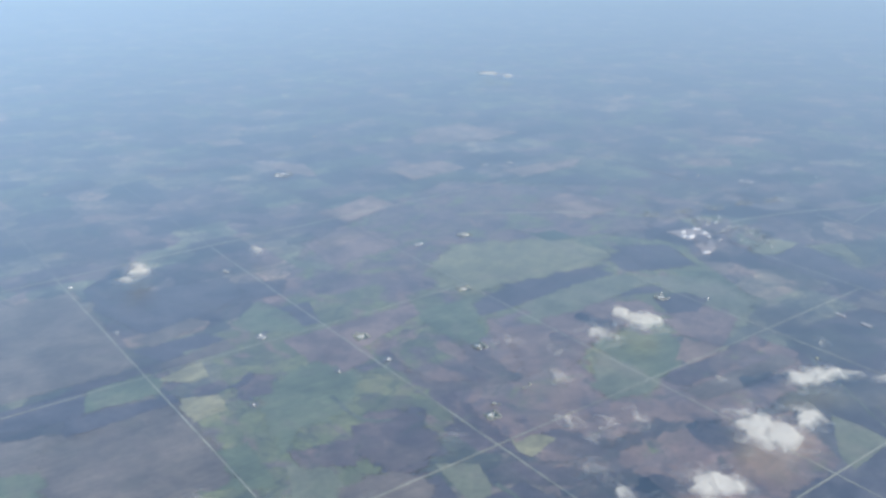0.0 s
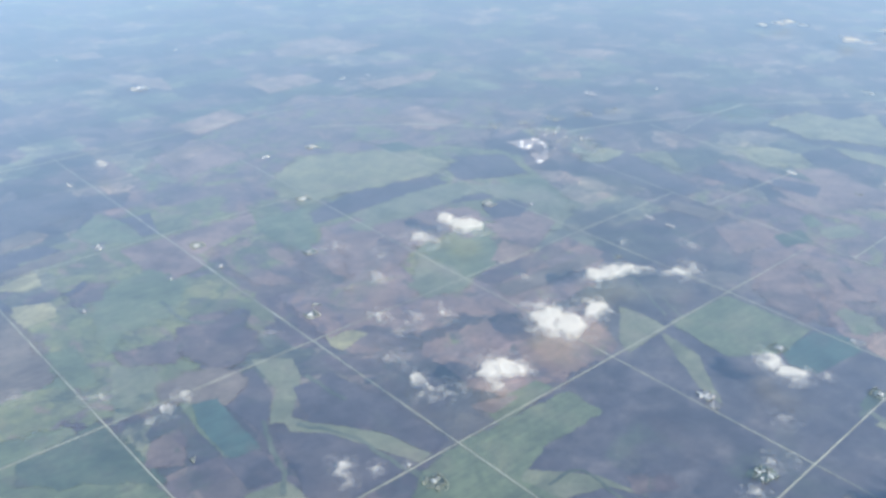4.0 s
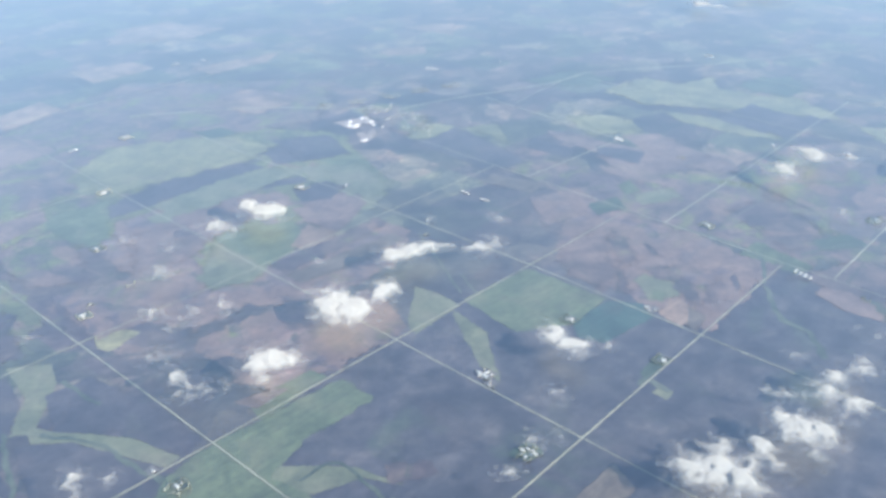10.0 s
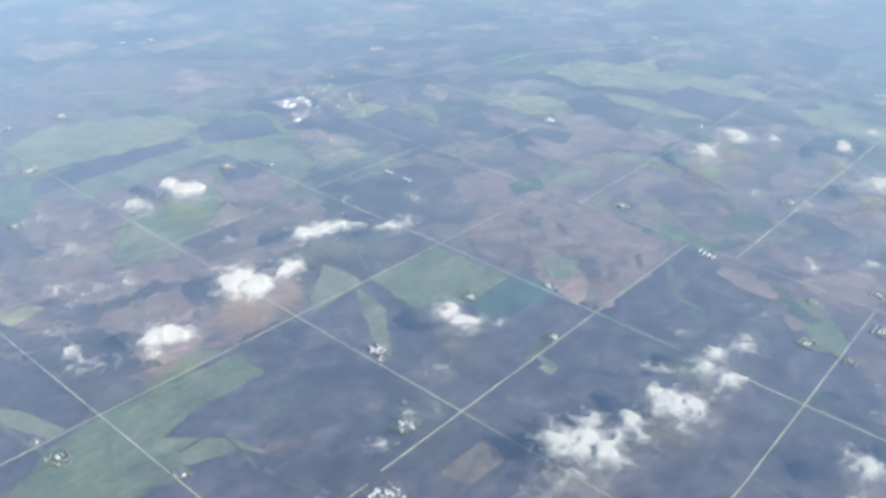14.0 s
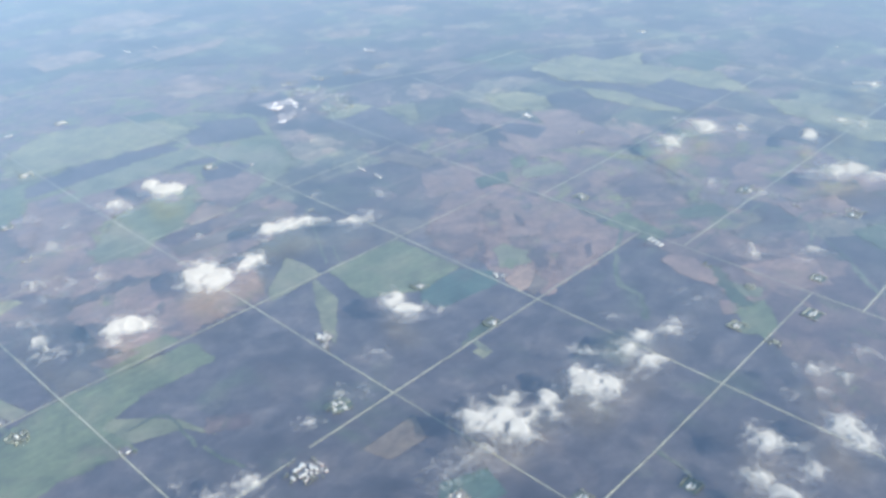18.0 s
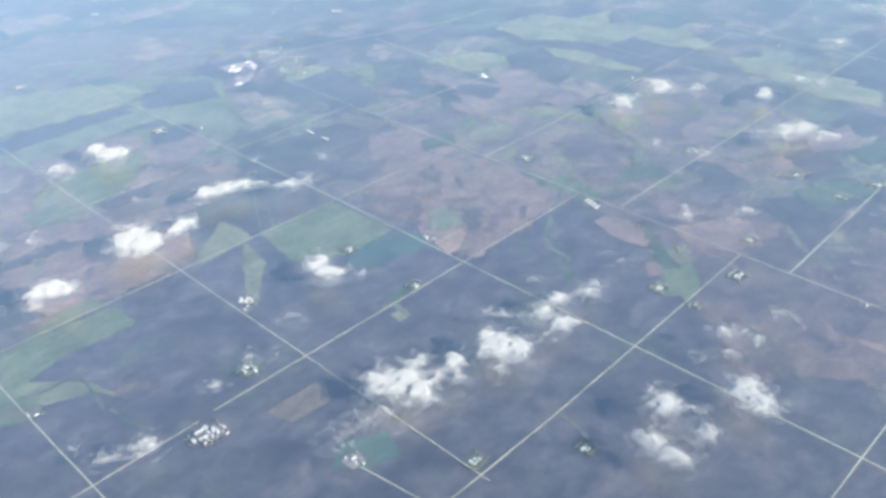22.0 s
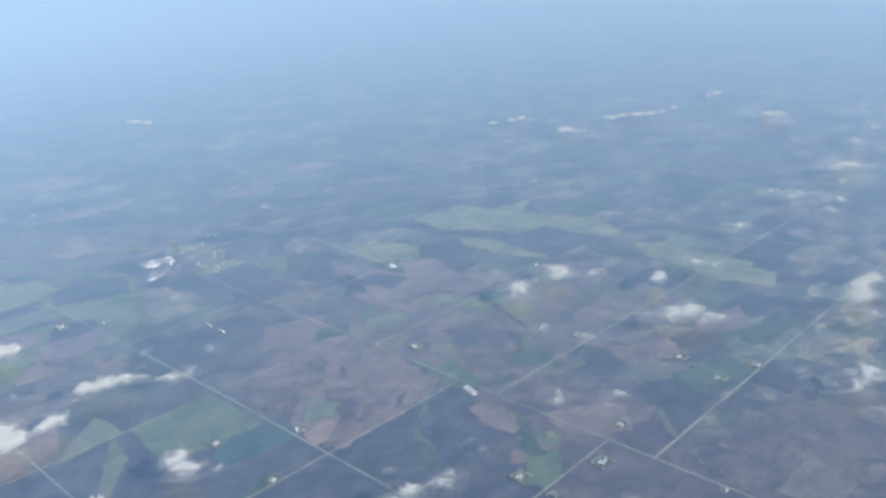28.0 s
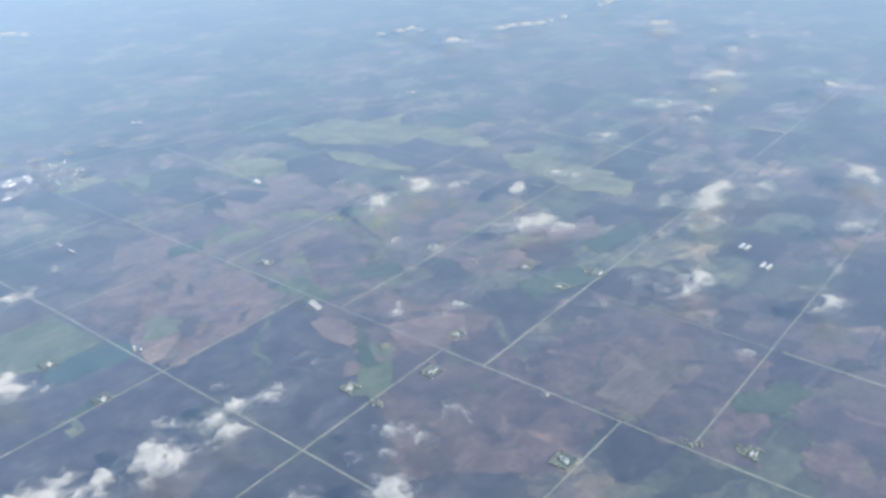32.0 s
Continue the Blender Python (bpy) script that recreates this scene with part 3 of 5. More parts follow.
field("darksoil", (-19.1, 32.3), (-11.6, 31.7), (-12.8, 24.8), (-18.7, 17.4), (-19.7, 29.1))
field("darksoil", (-9.9, 24.0), (-3.2, 23.8), (-1.9, 14.5), (-0.7, 0.6), (-4.6, 0.6), (-7.5, 10.5), (-12.8, 15.9))
field("darksoil", (-17.7, 16.4), (-12.4, 12.4), (-9.4, 5.2), (-8.8, -0.2), (-20.5, -0.5), (-21.4, 4.3))
field("darksoil", (-25.7, 16.2), (-20.9, 15.6), (-21.7, 8.1), (-26.4, 9.1))
field("green", (-23.2, -11.8), (-8.1, -1.9), (-0.2, -0.5), (19.8, -1.4), (19.8, -8.0), (7.5, -8.4), (2.0, -10.2), (1.3, -18.4), (-8.5, -16.4), (-16.4, -19.1))
field("green", (7.4, 3.4), (18.2, 3.2), (19.0, 0.3), (6.4, -1.2))
field("olive", (2.5, -9.9), (8.4, -16.3), (10.2, -23.4), (7.6, -18.9), (1.7, -16.8), (0.2, -10.8))
field("moor", (11.0, -18.7), (15.6, -22.4), (14.0, -24.7), (9.3, -22.1), sway=0.6)
field("olive", (45.7, 9.6), (46.6, 5.4), (46.1, 0.2), (35.1, -0.8), (36.4, 2.2))
field("olive", (44.6, 0.8), (42.5, -8.3), (34.0, -17.9), (34.6, -14.4), (41.3, -3.6))
field("green", (47.7, 1.2), (63.7, 0.2), (63.7, -15.4), (54.0, -16.2), (45.7, -11.3))
field("teal", (53.7, -15.9), (63.5, -15.7), (66.3, -20.3), (63.6, -23.8), (52.3, -22.5), (50.9, -19.0))
field("tan", (65.3, -23.7), (72.5, -22.8), (68.4, -29.1), (64.2, -28.2))
field("olive", (72.0, -15.6), (76.2, -16.7), (74.7, -20.8), (70.7, -20.3))
field("darkgreen", (48.1, -31.9), (49.3, -30.5), (54.2, -29.9), (54.5, -32.0), (50.0, -32.1))
field("olive", (46.3, -34.3), (47.8, -34.3), (48.5, -36.4), (45.8, -36.7), sway=0.3)
field("yellow", (158.1, 48.8), (170.8, 49.6), (165.1, 44.0), (157.7, 46.5), sway=0.3)
field("meadow", (167.4, 40.5), (191.5, 34.8), (177.8, 25.8), (162.4, 34.3), sway=0.45)
field("meadow", (133.8, 43.3), (142.8, 31.0), (137.6, 24.5), (126.1, 31.7), sway=0.45)
field("meadow", (179.8, 24.0), (189.9, 8.3), (177.9, -2.4), (173.7, 10.3), sway=0.45)
field("olive", (99.4, 67.4), (108.9, 62.8), (110.0, 47.9), (95.9, 56.9), sway=0.3)
field("darksoil", (95.0, 57.8), (110.3, 58.6), (102.7, 31.1), (92.5, 33.9), sway=0.3)
field("pinksoil", (129.3, 21.4), (134.2, 5.6), (130.7, -1.5), (123.3, 12.2), sway=0.3)
field("redland", (87.8, 18.9), (97.7, 14.6), (95.3, 5.0), (78.9, 8.5), sway=0.3)
field("darkgreen", (92.6, 8.6), (99.9, 6.6), (96.3, 2.2), (89.8, 4.2), sway=0.3)
field("pinksoil", (6.4, 4.7), (11.8, 3.5), (13.5, 1.9), (7.6, 1.3))
field("tan", (108.9, 202.0), (123.6, 202.4), (123.6, 184.7), (104.9, 180.3), (91.8, 186.8))
field("tan", (68.5, 166.7), (87.0, 164.5), (87.9, 153.7), (68.2, 151.6))
field("tan", (32.2, 140.7), (50.5, 146.5), (51.5, 136.5), (34.5, 130.8))
field("tan", (79.1, 115.3), (93.7, 118.5), (97.4, 103.2), (81.9, 98.9))
field("darksoil", (-31.9, 115.4), (-26.6, 118.3), (-13.1, 114.7), (1.9, 107.5), (0.9, 100.2), (-13.0, 101.4), (-27.8, 102.4), (-31.4, 110.3))
field("darksoil", (-32.2, 92.9), (-19.1, 92.3), (-16.7, 87.7), (-29.1, 85.4))
field("tan", (-31.9, 98.1), (-19.2, 99.9), (-16.2, 96.1), (-18.8, 93.2), (-31.8, 93.9))
field("pinksoil", (-9.1, 81.5), (18.6, 81.4), (17.1, 76.6), (-8.7, 67.2), (-9.2, 69.5))
field("yellow", (-31.8, 72.0), (-26.0, 69.8), (-27.2, 64.8), (-32.6, 64.0))
field("green", (-13.8, 92.7), (-4.8, 100.0), (-2.7, 91.6), (-3.5, 81.0), (-12.4, 88.5))
field("darksoil", (-23.3, 71.5), (-19.3, 73.8), (-16.4, 69.3), (-19.6, 64.7), (-24.2, 65.4), sway=0.5)
field("pinksoil", (-7.5, 72.3), (0.9, 71.3), (-0.7, 66.6), (-7.5, 64.7))
field("redland", (3.9, 48.7), (15.5, 45.4), (24.0, 49.7), (26.5, 37.0), (17.7, 31.0), (2.4, 31.9), (2.4, 40.5), sway=0.4)
field("redland", (24.5, 67.0), (48.0, 64.0), (47.8, 56.9), (34.9, 52.8), (21.7, 59.7), sway=0.4)
field("darksoil", (-58.2, 84.2), (-44.6, 82.9), (-40.2, 79.7), (-46.1, 75.0), (-59.4, 78.3))
field("dull", (-51.6, 124.9), (-32.2, 124.9), (-33.1, 86.3), (-59.4, 86.1), sway=0.3)
field("green", (-21.2, 67.7), (-8.1, 71.2), (-4.2, 62.8), (-11.8, 54.2), (-20.5, 52.5), (-26.0, 49.0), (-24.5, 57.3), sway=0.5)
field("darksoil", (-11.8, 49.4), (-3.4, 48.1), (-7.7, 36.0), (-16.9, 34.2), (-17.6, 43.2), sway=0.8)
field("olive", (-25.4, 87.3), (-16.6, 86.3), (-16.9, 80.8), (-24.5, 82.2))
field("green", (-39.5, 54.9), (-28.8, 54.3), (-30.1, 42.2), (-37.9, 44.8), sway=0.4)
field("darksoil", (38.5, 81.7), (55.9, 80.0), (64.9, 73.3), (55.0, 73.5), (38.5, 74.1))
field("dull", (20.8, -39.0), (30.2, -38.7), (28.1, -43.3), (21.7, -43.1))
field("teal", (23.1, -50.5), (28.9, -52.9), (27.3, -57.6), (23.2, -56.6), (20.0, -53.1))
field("olive", (72.1, -15.8), (76.0, -19.8), (72.9, -23.3), (67.7, -20.7))
field("tan", (65.3, -24.6), (70.9, -22.2), (71.2, -26.9), (66.0, -29.3), (65.0, -27.9))
field("tan", (88.6, -38.5), (92.9, -41.0), (92.0, -48.3), (87.0, -50.7), (87.0, -44.8))
field("darkgreen", (89.0, -43.5), (92.7, -45.2), (91.3, -47.3), (87.6, -45.5))
field("olive", (88.8, -50.8), (91.1, -56.2), (88.1, -57.5), (85.5, -52.7))
field("green", (83.1, -56.8), (87.9, -58.0), (82.9, -62.9), (77.6, -63.8), (78.5, -60.2))
field("redland", (82.9, -53.0), (85.9, -55.9), (83.1, -58.4), (79.6, -55.7))
field("meadow", (135.5, 42.9), (141.2, 37.6), (135.0, 22.1), (130.0, 35.2), sway=0.45)
field("meadow", (160.5, 48.9), (177.8, 48.0), (175.6, 21.8), (186.5, 14.2), (175.9, 9.9), (168.8, 14.7), (166.6, 30.2), (155.2, 33.9), sway=0.45)
field("meadow", (176.7, -10.9), (180.2, -22.9), (179.3, -42.0), (168.1, -50.4), (169.6, -31.7), (169.5, -19.8), sway=0.45)
field("darksoil", (161.0, 11.8), (178.6, 9.6), (176.5, -5.2), (156.3, -2.3), sway=0.3)
field("pinksoil", (116.3, 22.7), (125.0, 17.6), (119.2, 5.8), (108.7, 6.9), sway=0.3)
field("pinksoil", (132.2, 24.9), (136.8, 15.7), (130.8, -4.1), (125.5, -2.6), (124.5, 9.3), sway=0.3)
field("pinksoil", (143.1, -48.3), (154.9, -52.0), (146.0, -59.2), (137.5, -53.1), sway=0.3)
field("darkgreen", (107.0, -28.6), (114.4, -33.9), (112.0, -38.8), (104.5, -33.5))
field("pinksoil", (70.6, -0.5), (79.7, 1.4), (85.1, -1.8), (77.4, -6.3), (72.3, -12.6), (66.0, -13.5), (66.3, -5.9), sway=0.8)
field("pinksoil", (76.2, -11.9), (81.3, -12.4), (84.8, -16.2), (81.3, -17.5), (76.5, -14.9), sway=0.7)
field("pinksoil", (77.9, -25.0), (85.2, -25.2), (89.4, -26.5), (85.5, -30.3), (76.5, -29.5), (73.4, -27.7), sway=0.7)
field("moor", (81.4, -3.5), (85.6, -2.4), (83.9, -6.3), (78.9, -11.4), (76.4, -11.4), (77.7, -8.4), sway=0.9)
field("moor", (74.4, -9.9), (77.1, -9.5), (70.2, -15.0), (66.7, -17.3), (66.7, -15.8), sway=0.9)
field("moor", (77.6, -13.4), (80.3, -15.1), (79.5, -18.9), (75.7, -24.2), (71.4, -29.7), (69.7, -29.3), (72.8, -24.0), (75.9, -19.8), (75.3, -15.9), sway=0.9)
field("moor", (85.7, -8.2), (85.2, -10.6), (82.6, -13.8), (82.3, -12.4), sway=0.5)
field("moor", (84.3, -25.8), (86.0, -26.1), (81.8, -29.3), (80.2, -29.2), sway=0.5)
field("olive", (71.6, -15.0), (75.1, -15.0), (74.6, -20.8), (71.5, -20.5), sway=0.25)
field("green", (71.2, -19.2), (72.0, -21.3), (68.7, -22.4), (68.8, -20.2), sway=0.3)
field("tan", (65.7, -23.5), (71.5, -23.2), (71.0, -25.9), (65.0, -28.2), sway=0.3)
field("dull", (70.1, -26.4), (70.0, -29.6), (64.8, -30.7), (65.0, -28.8), sway=0.3)
field("redland", (95.2, -49.9), (104.3, -54.6), (105.1, -59.0), (99.6, -64.2), (94.0, -60.5), (92.1, -55.1), sway=0.4)
field("darkgreen", (108.3, -104.3), (116.6, -108.9), (116.6, -113.1), (109.0, -111.8), (104.9, -106.6), sway=0.9)
field("dull", (97.5, -88.6), (110.9, -86.9), (113.2, -95.3), (96.2, -97.1), sway=0.4)
field("darkgreen", (119.5, -57.8), (132.9, -63.3), (128.7, -69.4), (116.4, -64.5), sway=0.4)
field("meadow", (157.5, 42.3), (176.8, 44.0), (183.0, 23.7), (184.8, 1.6), (178.9, -8.5), (172.2, 10.4), (160.4, 27.7), sway=0.45)
field("meadow", (134.9, 43.6), (143.1, 35.3), (138.8, 25.8), (131.0, 32.2), sway=0.45)
field("meadow", (175.4, -19.1), (178.5, -29.8), (176.1, -50.3), (168.0, -52.0), (164.8, -41.3), (168.5, -27.0), sway=0.45)
field("green", (73.1, 64.0), (79.7, 57.7), (74.3, 45.3), (66.6, 44.6))
field("darkgreen", (187.2, 25.2), (202.2, 25.1), (197.4, 10.8), (186.8, 10.7))
field("tan", (185.3, -47.8), (189.8, -49.7), (186.1, -54.5))
field("tan", (172.6, 140.6), (189.6, 130.4), (176.1, 118.9))
field("tan", (148.3, 123.8), (159.9, 115.2), (147.4, 112.6))
field("pinksoil", (84.0, 118.8), (97.6, 113.3), (97.0, 100.9), (83.4, 102.9))
field("pinksoil", (304.2, 10.7), (313.6, 2.7), (302.2, -4.7), (294.8, 3.8))
field("green", (92.8, -23.2), (100.1, -23.0), (97.2, -34.8), (92.5, -33.9), sway=0.4)
field("green", (76.9, -60.4), (82.9, -56.6), (86.5, -60.0), (82.1, -63.4), (78.4, -63.5), sway=0.3)
field("darkgreen", (94.2, -42.6), (96.2, -43.7), (88.6, -52.7), (85.1, -58.1), (82.7, -56.8), (88.5, -49.5), sway=0.5)
field("pinksoil", (88.2, -38.9), (95.1, -38.7), (90.9, -47.2), (86.5, -50.6), (86.1, -43.9), sway=0.3)
field("pinksoil", (109.6, 12.3), (126.9, 17.0), (125.8, 3.9), (110.1, 7.2))
# mottled purple ground; its dark tone also paints in a cloud's shadow
field("moor", (109.3, -13.3), (121.7, -15.5), (112.0, -30.7), (99.3, -29.9), sway=0.8)
field("darkgreen", (141.7, -58.0), (157.8, -61.1), (153.9, -65.6), (139.0, -63.2), sway=0.5)
field("pinksoil", (131.1, 26.1), (138.8, 20.9), (137.9, 15.6), (128.2, 19.2), sway=0.3)
field("pinksoil", (128.6, 16.9), (133.1, 0.9), (129.7, -6.4), (124.8, 7.3), sway=0.3)
field("green", (104.9, 9.8), (109.3, 9.7), (105.7, 4.6), (102.0, 5.6), sway=0.3)
field("olive", (101.8, 3.9), (109.0, 0.8), (106.0, -2.7), (99.7, 0.5), sway=0.3)
field("darksoil", (156.3, 16.0), (175.7, 15.5), (173.1, 0.2), (153.4, 2.4), sway=0.3)
field("meadow", (154.5, 28.9), (158.5, 17.6), (155.6, -2.8), (151.1, 5.7), (150.0, 20.1), sway=0.45)
field("darkgreen", (150.3, 70.0), (168.4, 66.9), (172.2, 53.0), (159.4, 54.6), sway=0.5)
field("darkgreen", (192.9, 26.8), (207.3, 19.2), (199.6, 10.8), (184.7, 19.6), sway=0.3)
field("tan", (70.7, 166.8), (83.2, 161.7), (82.8, 152.9), (68.3, 152.0), sway=0.3)
field("tan", (102.1, 190.2), (119.6, 193.9), (131.2, 179.3), (113.7, 175.7), sway=0.3)
field("tan", (81.0, 112.9), (92.9, 111.1), (95.3, 100.4), (82.7, 100.1), sway=0.3)
field("tan", (95.2, 146.1), (119.9, 141.5), (115.3, 137.0), (95.5, 136.6), sway=0.3)
field("darksoil", (73.2, 81.9), (84.8, 75.0), (79.9, 62.9), (69.4, 66.2), sway=0.3)
field("olive", (29.9, 64.4), (63.9, 66.8), (62.5, 61.7), (31.0, 59.1), sway=0.3)
field("meadow", (34.1, 96.5), (45.0, 103.5), (67.1, 92.6), (71.4, 78.5), (61.7, 75.2), (41.3, 78.2), (28.8, 78.0), sway=0.45)
field("olive", (71.0, 61.7), (77.1, 55.1), (72.0, 43.4), (63.0, 39.4), (63.8, 47.6), sway=0.3)
field("pinksoil", (54.4, 49.2), (64.3, 47.4), (60.9, 37.9), (52.8, 40.4), sway=0.3)
field("darkgreen", (63.8, 99.1), (70.6, 97.4), (71.2, 90.3), (64.1, 92.6), sway=0.5)
field("pinksoil", (86.3, -23.2), (93.1, -25.6), (94.2, -31.0), (85.9, -30.9), sway=0.5)
field("moor", (90.9, -33.3), (105.8, -40.0), (103.3, -50.3), (92.8, -47.8), sway=0.5)
field("pinksoil", (121.2, -42.8), (132.4, -49.7), (129.2, -55.6), (117.9, -50.1), sway=0.5)
field("pinksoil", (122.6, 41.2), (126.2, 21.9), (128.8, 3.8), (125.6, 2.3), (117.2, 16.6), (119.3, 35.8), sway=0.2)
field("darksoil", (121.8, 26.6), (126.2, 16.1), (118.5, 13.2), (117.3, 22.4), sway=0.2)
field("pinksoil", (111.8, 19.0), (116.4, 2.7), (112.0, 0.2), (109.3, 14.7), sway=0.2)
field("darksoil", (115.5, 39.5), (116.8, 28.0), (110.7, 26.7), (109.7, 37.0), sway=0.2)
field("dull", (92.4, 32.0), (95.4, 21.1), (89.7, 20.0), (87.4, 31.3), sway=0.2)
field("olive", (103.1, 4.4), (110.3, 2.0), (108.8, -2.5), (100.4, 0.4), sway=0.3)
field("tan", (39.0, 226.4), (49.3, 225.5), (49.0, 216.5), (39.5, 218.9), sway=0.2)
field("pinksoil", (24.5, 59.7), (35.9, 60.9), (47.5, 60.9), (55.5, 56.4), (53.7, 49.6), (46.3, 50.6), (33.8, 48.6), (24.8, 44.9), (17.1, 46.8), sway=0.5)
field("green", (33.8, 48.6), (41.3, 46.8), (48.5, 44.0), (45.5, 37.2), (39.7, 33.7), (33.7, 32.7), (31.7, 33.3))
field("olive", (22.8, 37.2), (29.5, 43.2), (33.4, 45.4), (33.2, 32.3), (29.6, 29.8), (22.0, 31.9), sway=0.5)
field("olive", (33.9, 68.7), (51.7, 70.2), (63.4, 68.2), (63.5, 64.4), (50.4, 63.6), (34.5, 62.9), sway=0.3)
field("moor", (34.7, 32.4), (48.7, 32.9), (60.2, 33.8), (60.0, 29.9), (42.9, 28.4), (33.8, 28.3), sway=0.25)
field("dull", (33.6, 28.0), (43.3, 27.2), (57.5, 26.8), (57.4, 23.2), (41.3, 22.7), (33.7, 23.7), sway=0.25)
field("pinksoil", (51.7, 48.7), (57.6, 45.2), (65.9, 44.8), (63.4, 40.0), (50.6, 33.7), (49.8, 41.0), sway=0.2)
field("tan", (41.1, 35.7), (49.5, 40.9), (49.4, 34.3), (43.4, 33.6))
field("darksoil", (58.0, 56.0), (65.7, 54.5), (66.2, 49.1), (60.1, 46.8), (55.0, 49.4), sway=0.25)
field("meadow", (95.8, 60.4), (105.7, 64.3), (109.7, 58.3), (104.0, 57.2), (98.9, 56.8), sway=0.45)
field("meadow", (108.3, 56.8), (117.8, 52.5), (108.8, 40.8), (110.8, 49.5), sway=0.45)
field("darksoil", (-30.9, 117.8), (-21.6, 118.0), (-4.6, 113.9), (-4.9, 103.6), (-17.6, 99.4), (-27.8, 97.2), (-29.6, 106.9), sway=0.4)
field("dull", (-30.6, 96.4), (-18.4, 100.0), (-16.7, 95.6), (-28.7, 92.0), sway=0.3)
field("dull", (-30.2, 85.0), (-17.2, 87.4), (-16.9, 83.7), (-29.3, 82.2), sway=0.3)
field("green", (-42.7, 83.0), (-32.7, 83.4), (-31.0, 78.9), (-34.1, 75.4), (-44.8, 76.1), sway=0.4)
field("darksoil", (-48.1, 75.8), (-32.2, 74.0), (-32.1, 71.1), (-49.5, 70.7), sway=0.3)
field("dull", (-52.8, 69.9), (-33.2, 68.3), (-33.4, 47.4), (-37.3, 45.2), (-50.1, 44.0), (-58.7, 47.0), sway=0.5)
field("grassland", (-47.3, 44.9), (-38.8, 46.4), (-33.6, 44.6), (-33.8, 36.6), (-39.4, 35.7), (-47.8, 38.3), sway=0.6)
field("moor", (-23.0, 69.8), (-18.6, 72.7), (-16.2, 70.1), (-19.3, 65.8), (-23.9, 66.2), sway=0.6)
field("moor", (-25.0, 48.4), (-19.5, 47.5), (-14.5, 45.3), (-19.5, 40.4), (-25.4, 44.0), sway=0.7)
field("moor", (-11.0, 51.3), (-4.6, 49.1), (-6.7, 37.3), (-13.7, 32.7), (-17.3, 37.3), (-16.9, 46.2), sway=0.7)
field("dull", (-24.4, 37.4), (-16.4, 36.6), (-12.9, 30.3), (-19.3, 26.2), (-25.7, 32.8), sway=0.6)
field("darkgreen", (-44.7, 31.7), (-34.3, 33.6), (-32.7, 22.2), (-33.3, 16.4), (-47.7, 27.7), sway=0.4)
field("teal", (-22.8, 29.4), (-19.5, 28.5), (-20.7, 15.1), (-25.0, 15.6), (-24.5, 24.4), sway=0.2)
field("moor", (-31.1, 25.2), (-26.0, 26.0), (-29.7, 18.1), (-34.0, 20.8), sway=0.4)
field("pinksoil", (-5.6, 72.2), (1.0, 70.0), (0.5, 66.2), (-7.0, 64.7), sway=0.3)
field("broken", (4.3, 70.5), (14.8, 71.8), (15.6, 61.9), (10.2, 49.5), (2.8, 53.8), (2.8, 64.4), sway=0.6)
field("yellow", (-32.3, 79.8), (-25.7, 82.1), (-24.0, 81.8), (-24.9, 76.3), (-28.0, 75.8))
field("yellow", (-32.8, 69.8), (-29.7, 71.6), (-27.3, 65.6), (-32.7, 66.1), sway=0.25)


def creek(width, *points):
    """A winding watercourse with a grassy, brushy margin."""
    global field_count
    field_count += 1
    pts = [Vector((x, y)) for x, y in points]
    line = []
    for k in range(len(pts) - 1):
        p0, p1, p2, p3 = pts[max(k - 1, 0)], pts[k], pts[k + 1], pts[min(k + 2, len(pts) - 1)]
        for m in range(10):
            f = m / 10
            q = 0.5 * (2 * p1 + (p2 - p0) * f + (2 * p0 - 5 * p1 + 4 * p2 - p3) * f * f + (3 * p1 - p0 - 3 * p2 + p3) * f ** 3)
            line.append(q + 0.5 * Vector((noise.noise((q.x * 0.5, q.y * 0.5, 1)), noise.noise((q.x * 0.5, q.y * 0.5, 9)))))
    left, right = [], []
    for k, q in enumerate(line):
        way = (line[min(k + 1, len(line) - 1)] - line[max(k - 1, 0)]).normalized()
        half = width * 0.5 * (0.7 + 0.8 * abs(noise.noise((q.x * 0.4, q.y * 0.4, 5))))
        left.append((q.x - way.y * half, q.y + way.x * half))
        right.append((q.x + way.y * half, q.y - way.x * half))
    ob = new("creek", slab("creek", right + left[::-1], -0.02, 0.002 + 0.00008 * field_count, SOILS["margin"]))
    return tagged(ob, "winding creek bed with a grassy brushy margin", "creek", "creeks", "structure")


creek(0.45, (118.0, -51.2), (114.7, -54.4), (109.6, -61.9), (105.1, -65.6), (101.3, -70.3))
creek(1.1, (85.3, -31.7), (77.4, -38.0), (75.6, -43.5), (70.1, -48.3))
creek(0.8, (-17.1, 19.9), (-19.5, 15.1), (-20.9, 9.7), (-24.0, 5.2))
creek(0.7, (-6.7, 25.5), (-6.2, 19.2), (-5.8, 16.9))
creek(0.8, (-14.4, 16.6), (-10.3, 9.5), (-9.6, 3.1), (-8.6, -2.5))
creek(0.8, (95.7, -9.4), (96.1, -18.3), (94.3, -26.2), (85.3, -31.7))
creek(0.5, (60.9, 23.5), (53.0, 9.5), (49.1, 2.3))
creek(0.5, (54.1, 7.2), (50.8, 1.3), (47.7, 0.1))
creek(0.7, (7.4, -23.5), (7.9, -28.1), (9.2, -31.1))
creek(0.6, (120.1, -40.6), (113.3, -40.1), (109.7, -35.1), (99.7, -31.2))
creek(0.7, (117.8, -49.3), (116.8, -51.7), (110.9, -54.9))
creek(0.7, (107.9, -63.9), (105.1, -66.4), (101.5, -70.4))
creek(0.5, (118.4, -49.2), (122.5, -48.7), (125.9, -52.8))
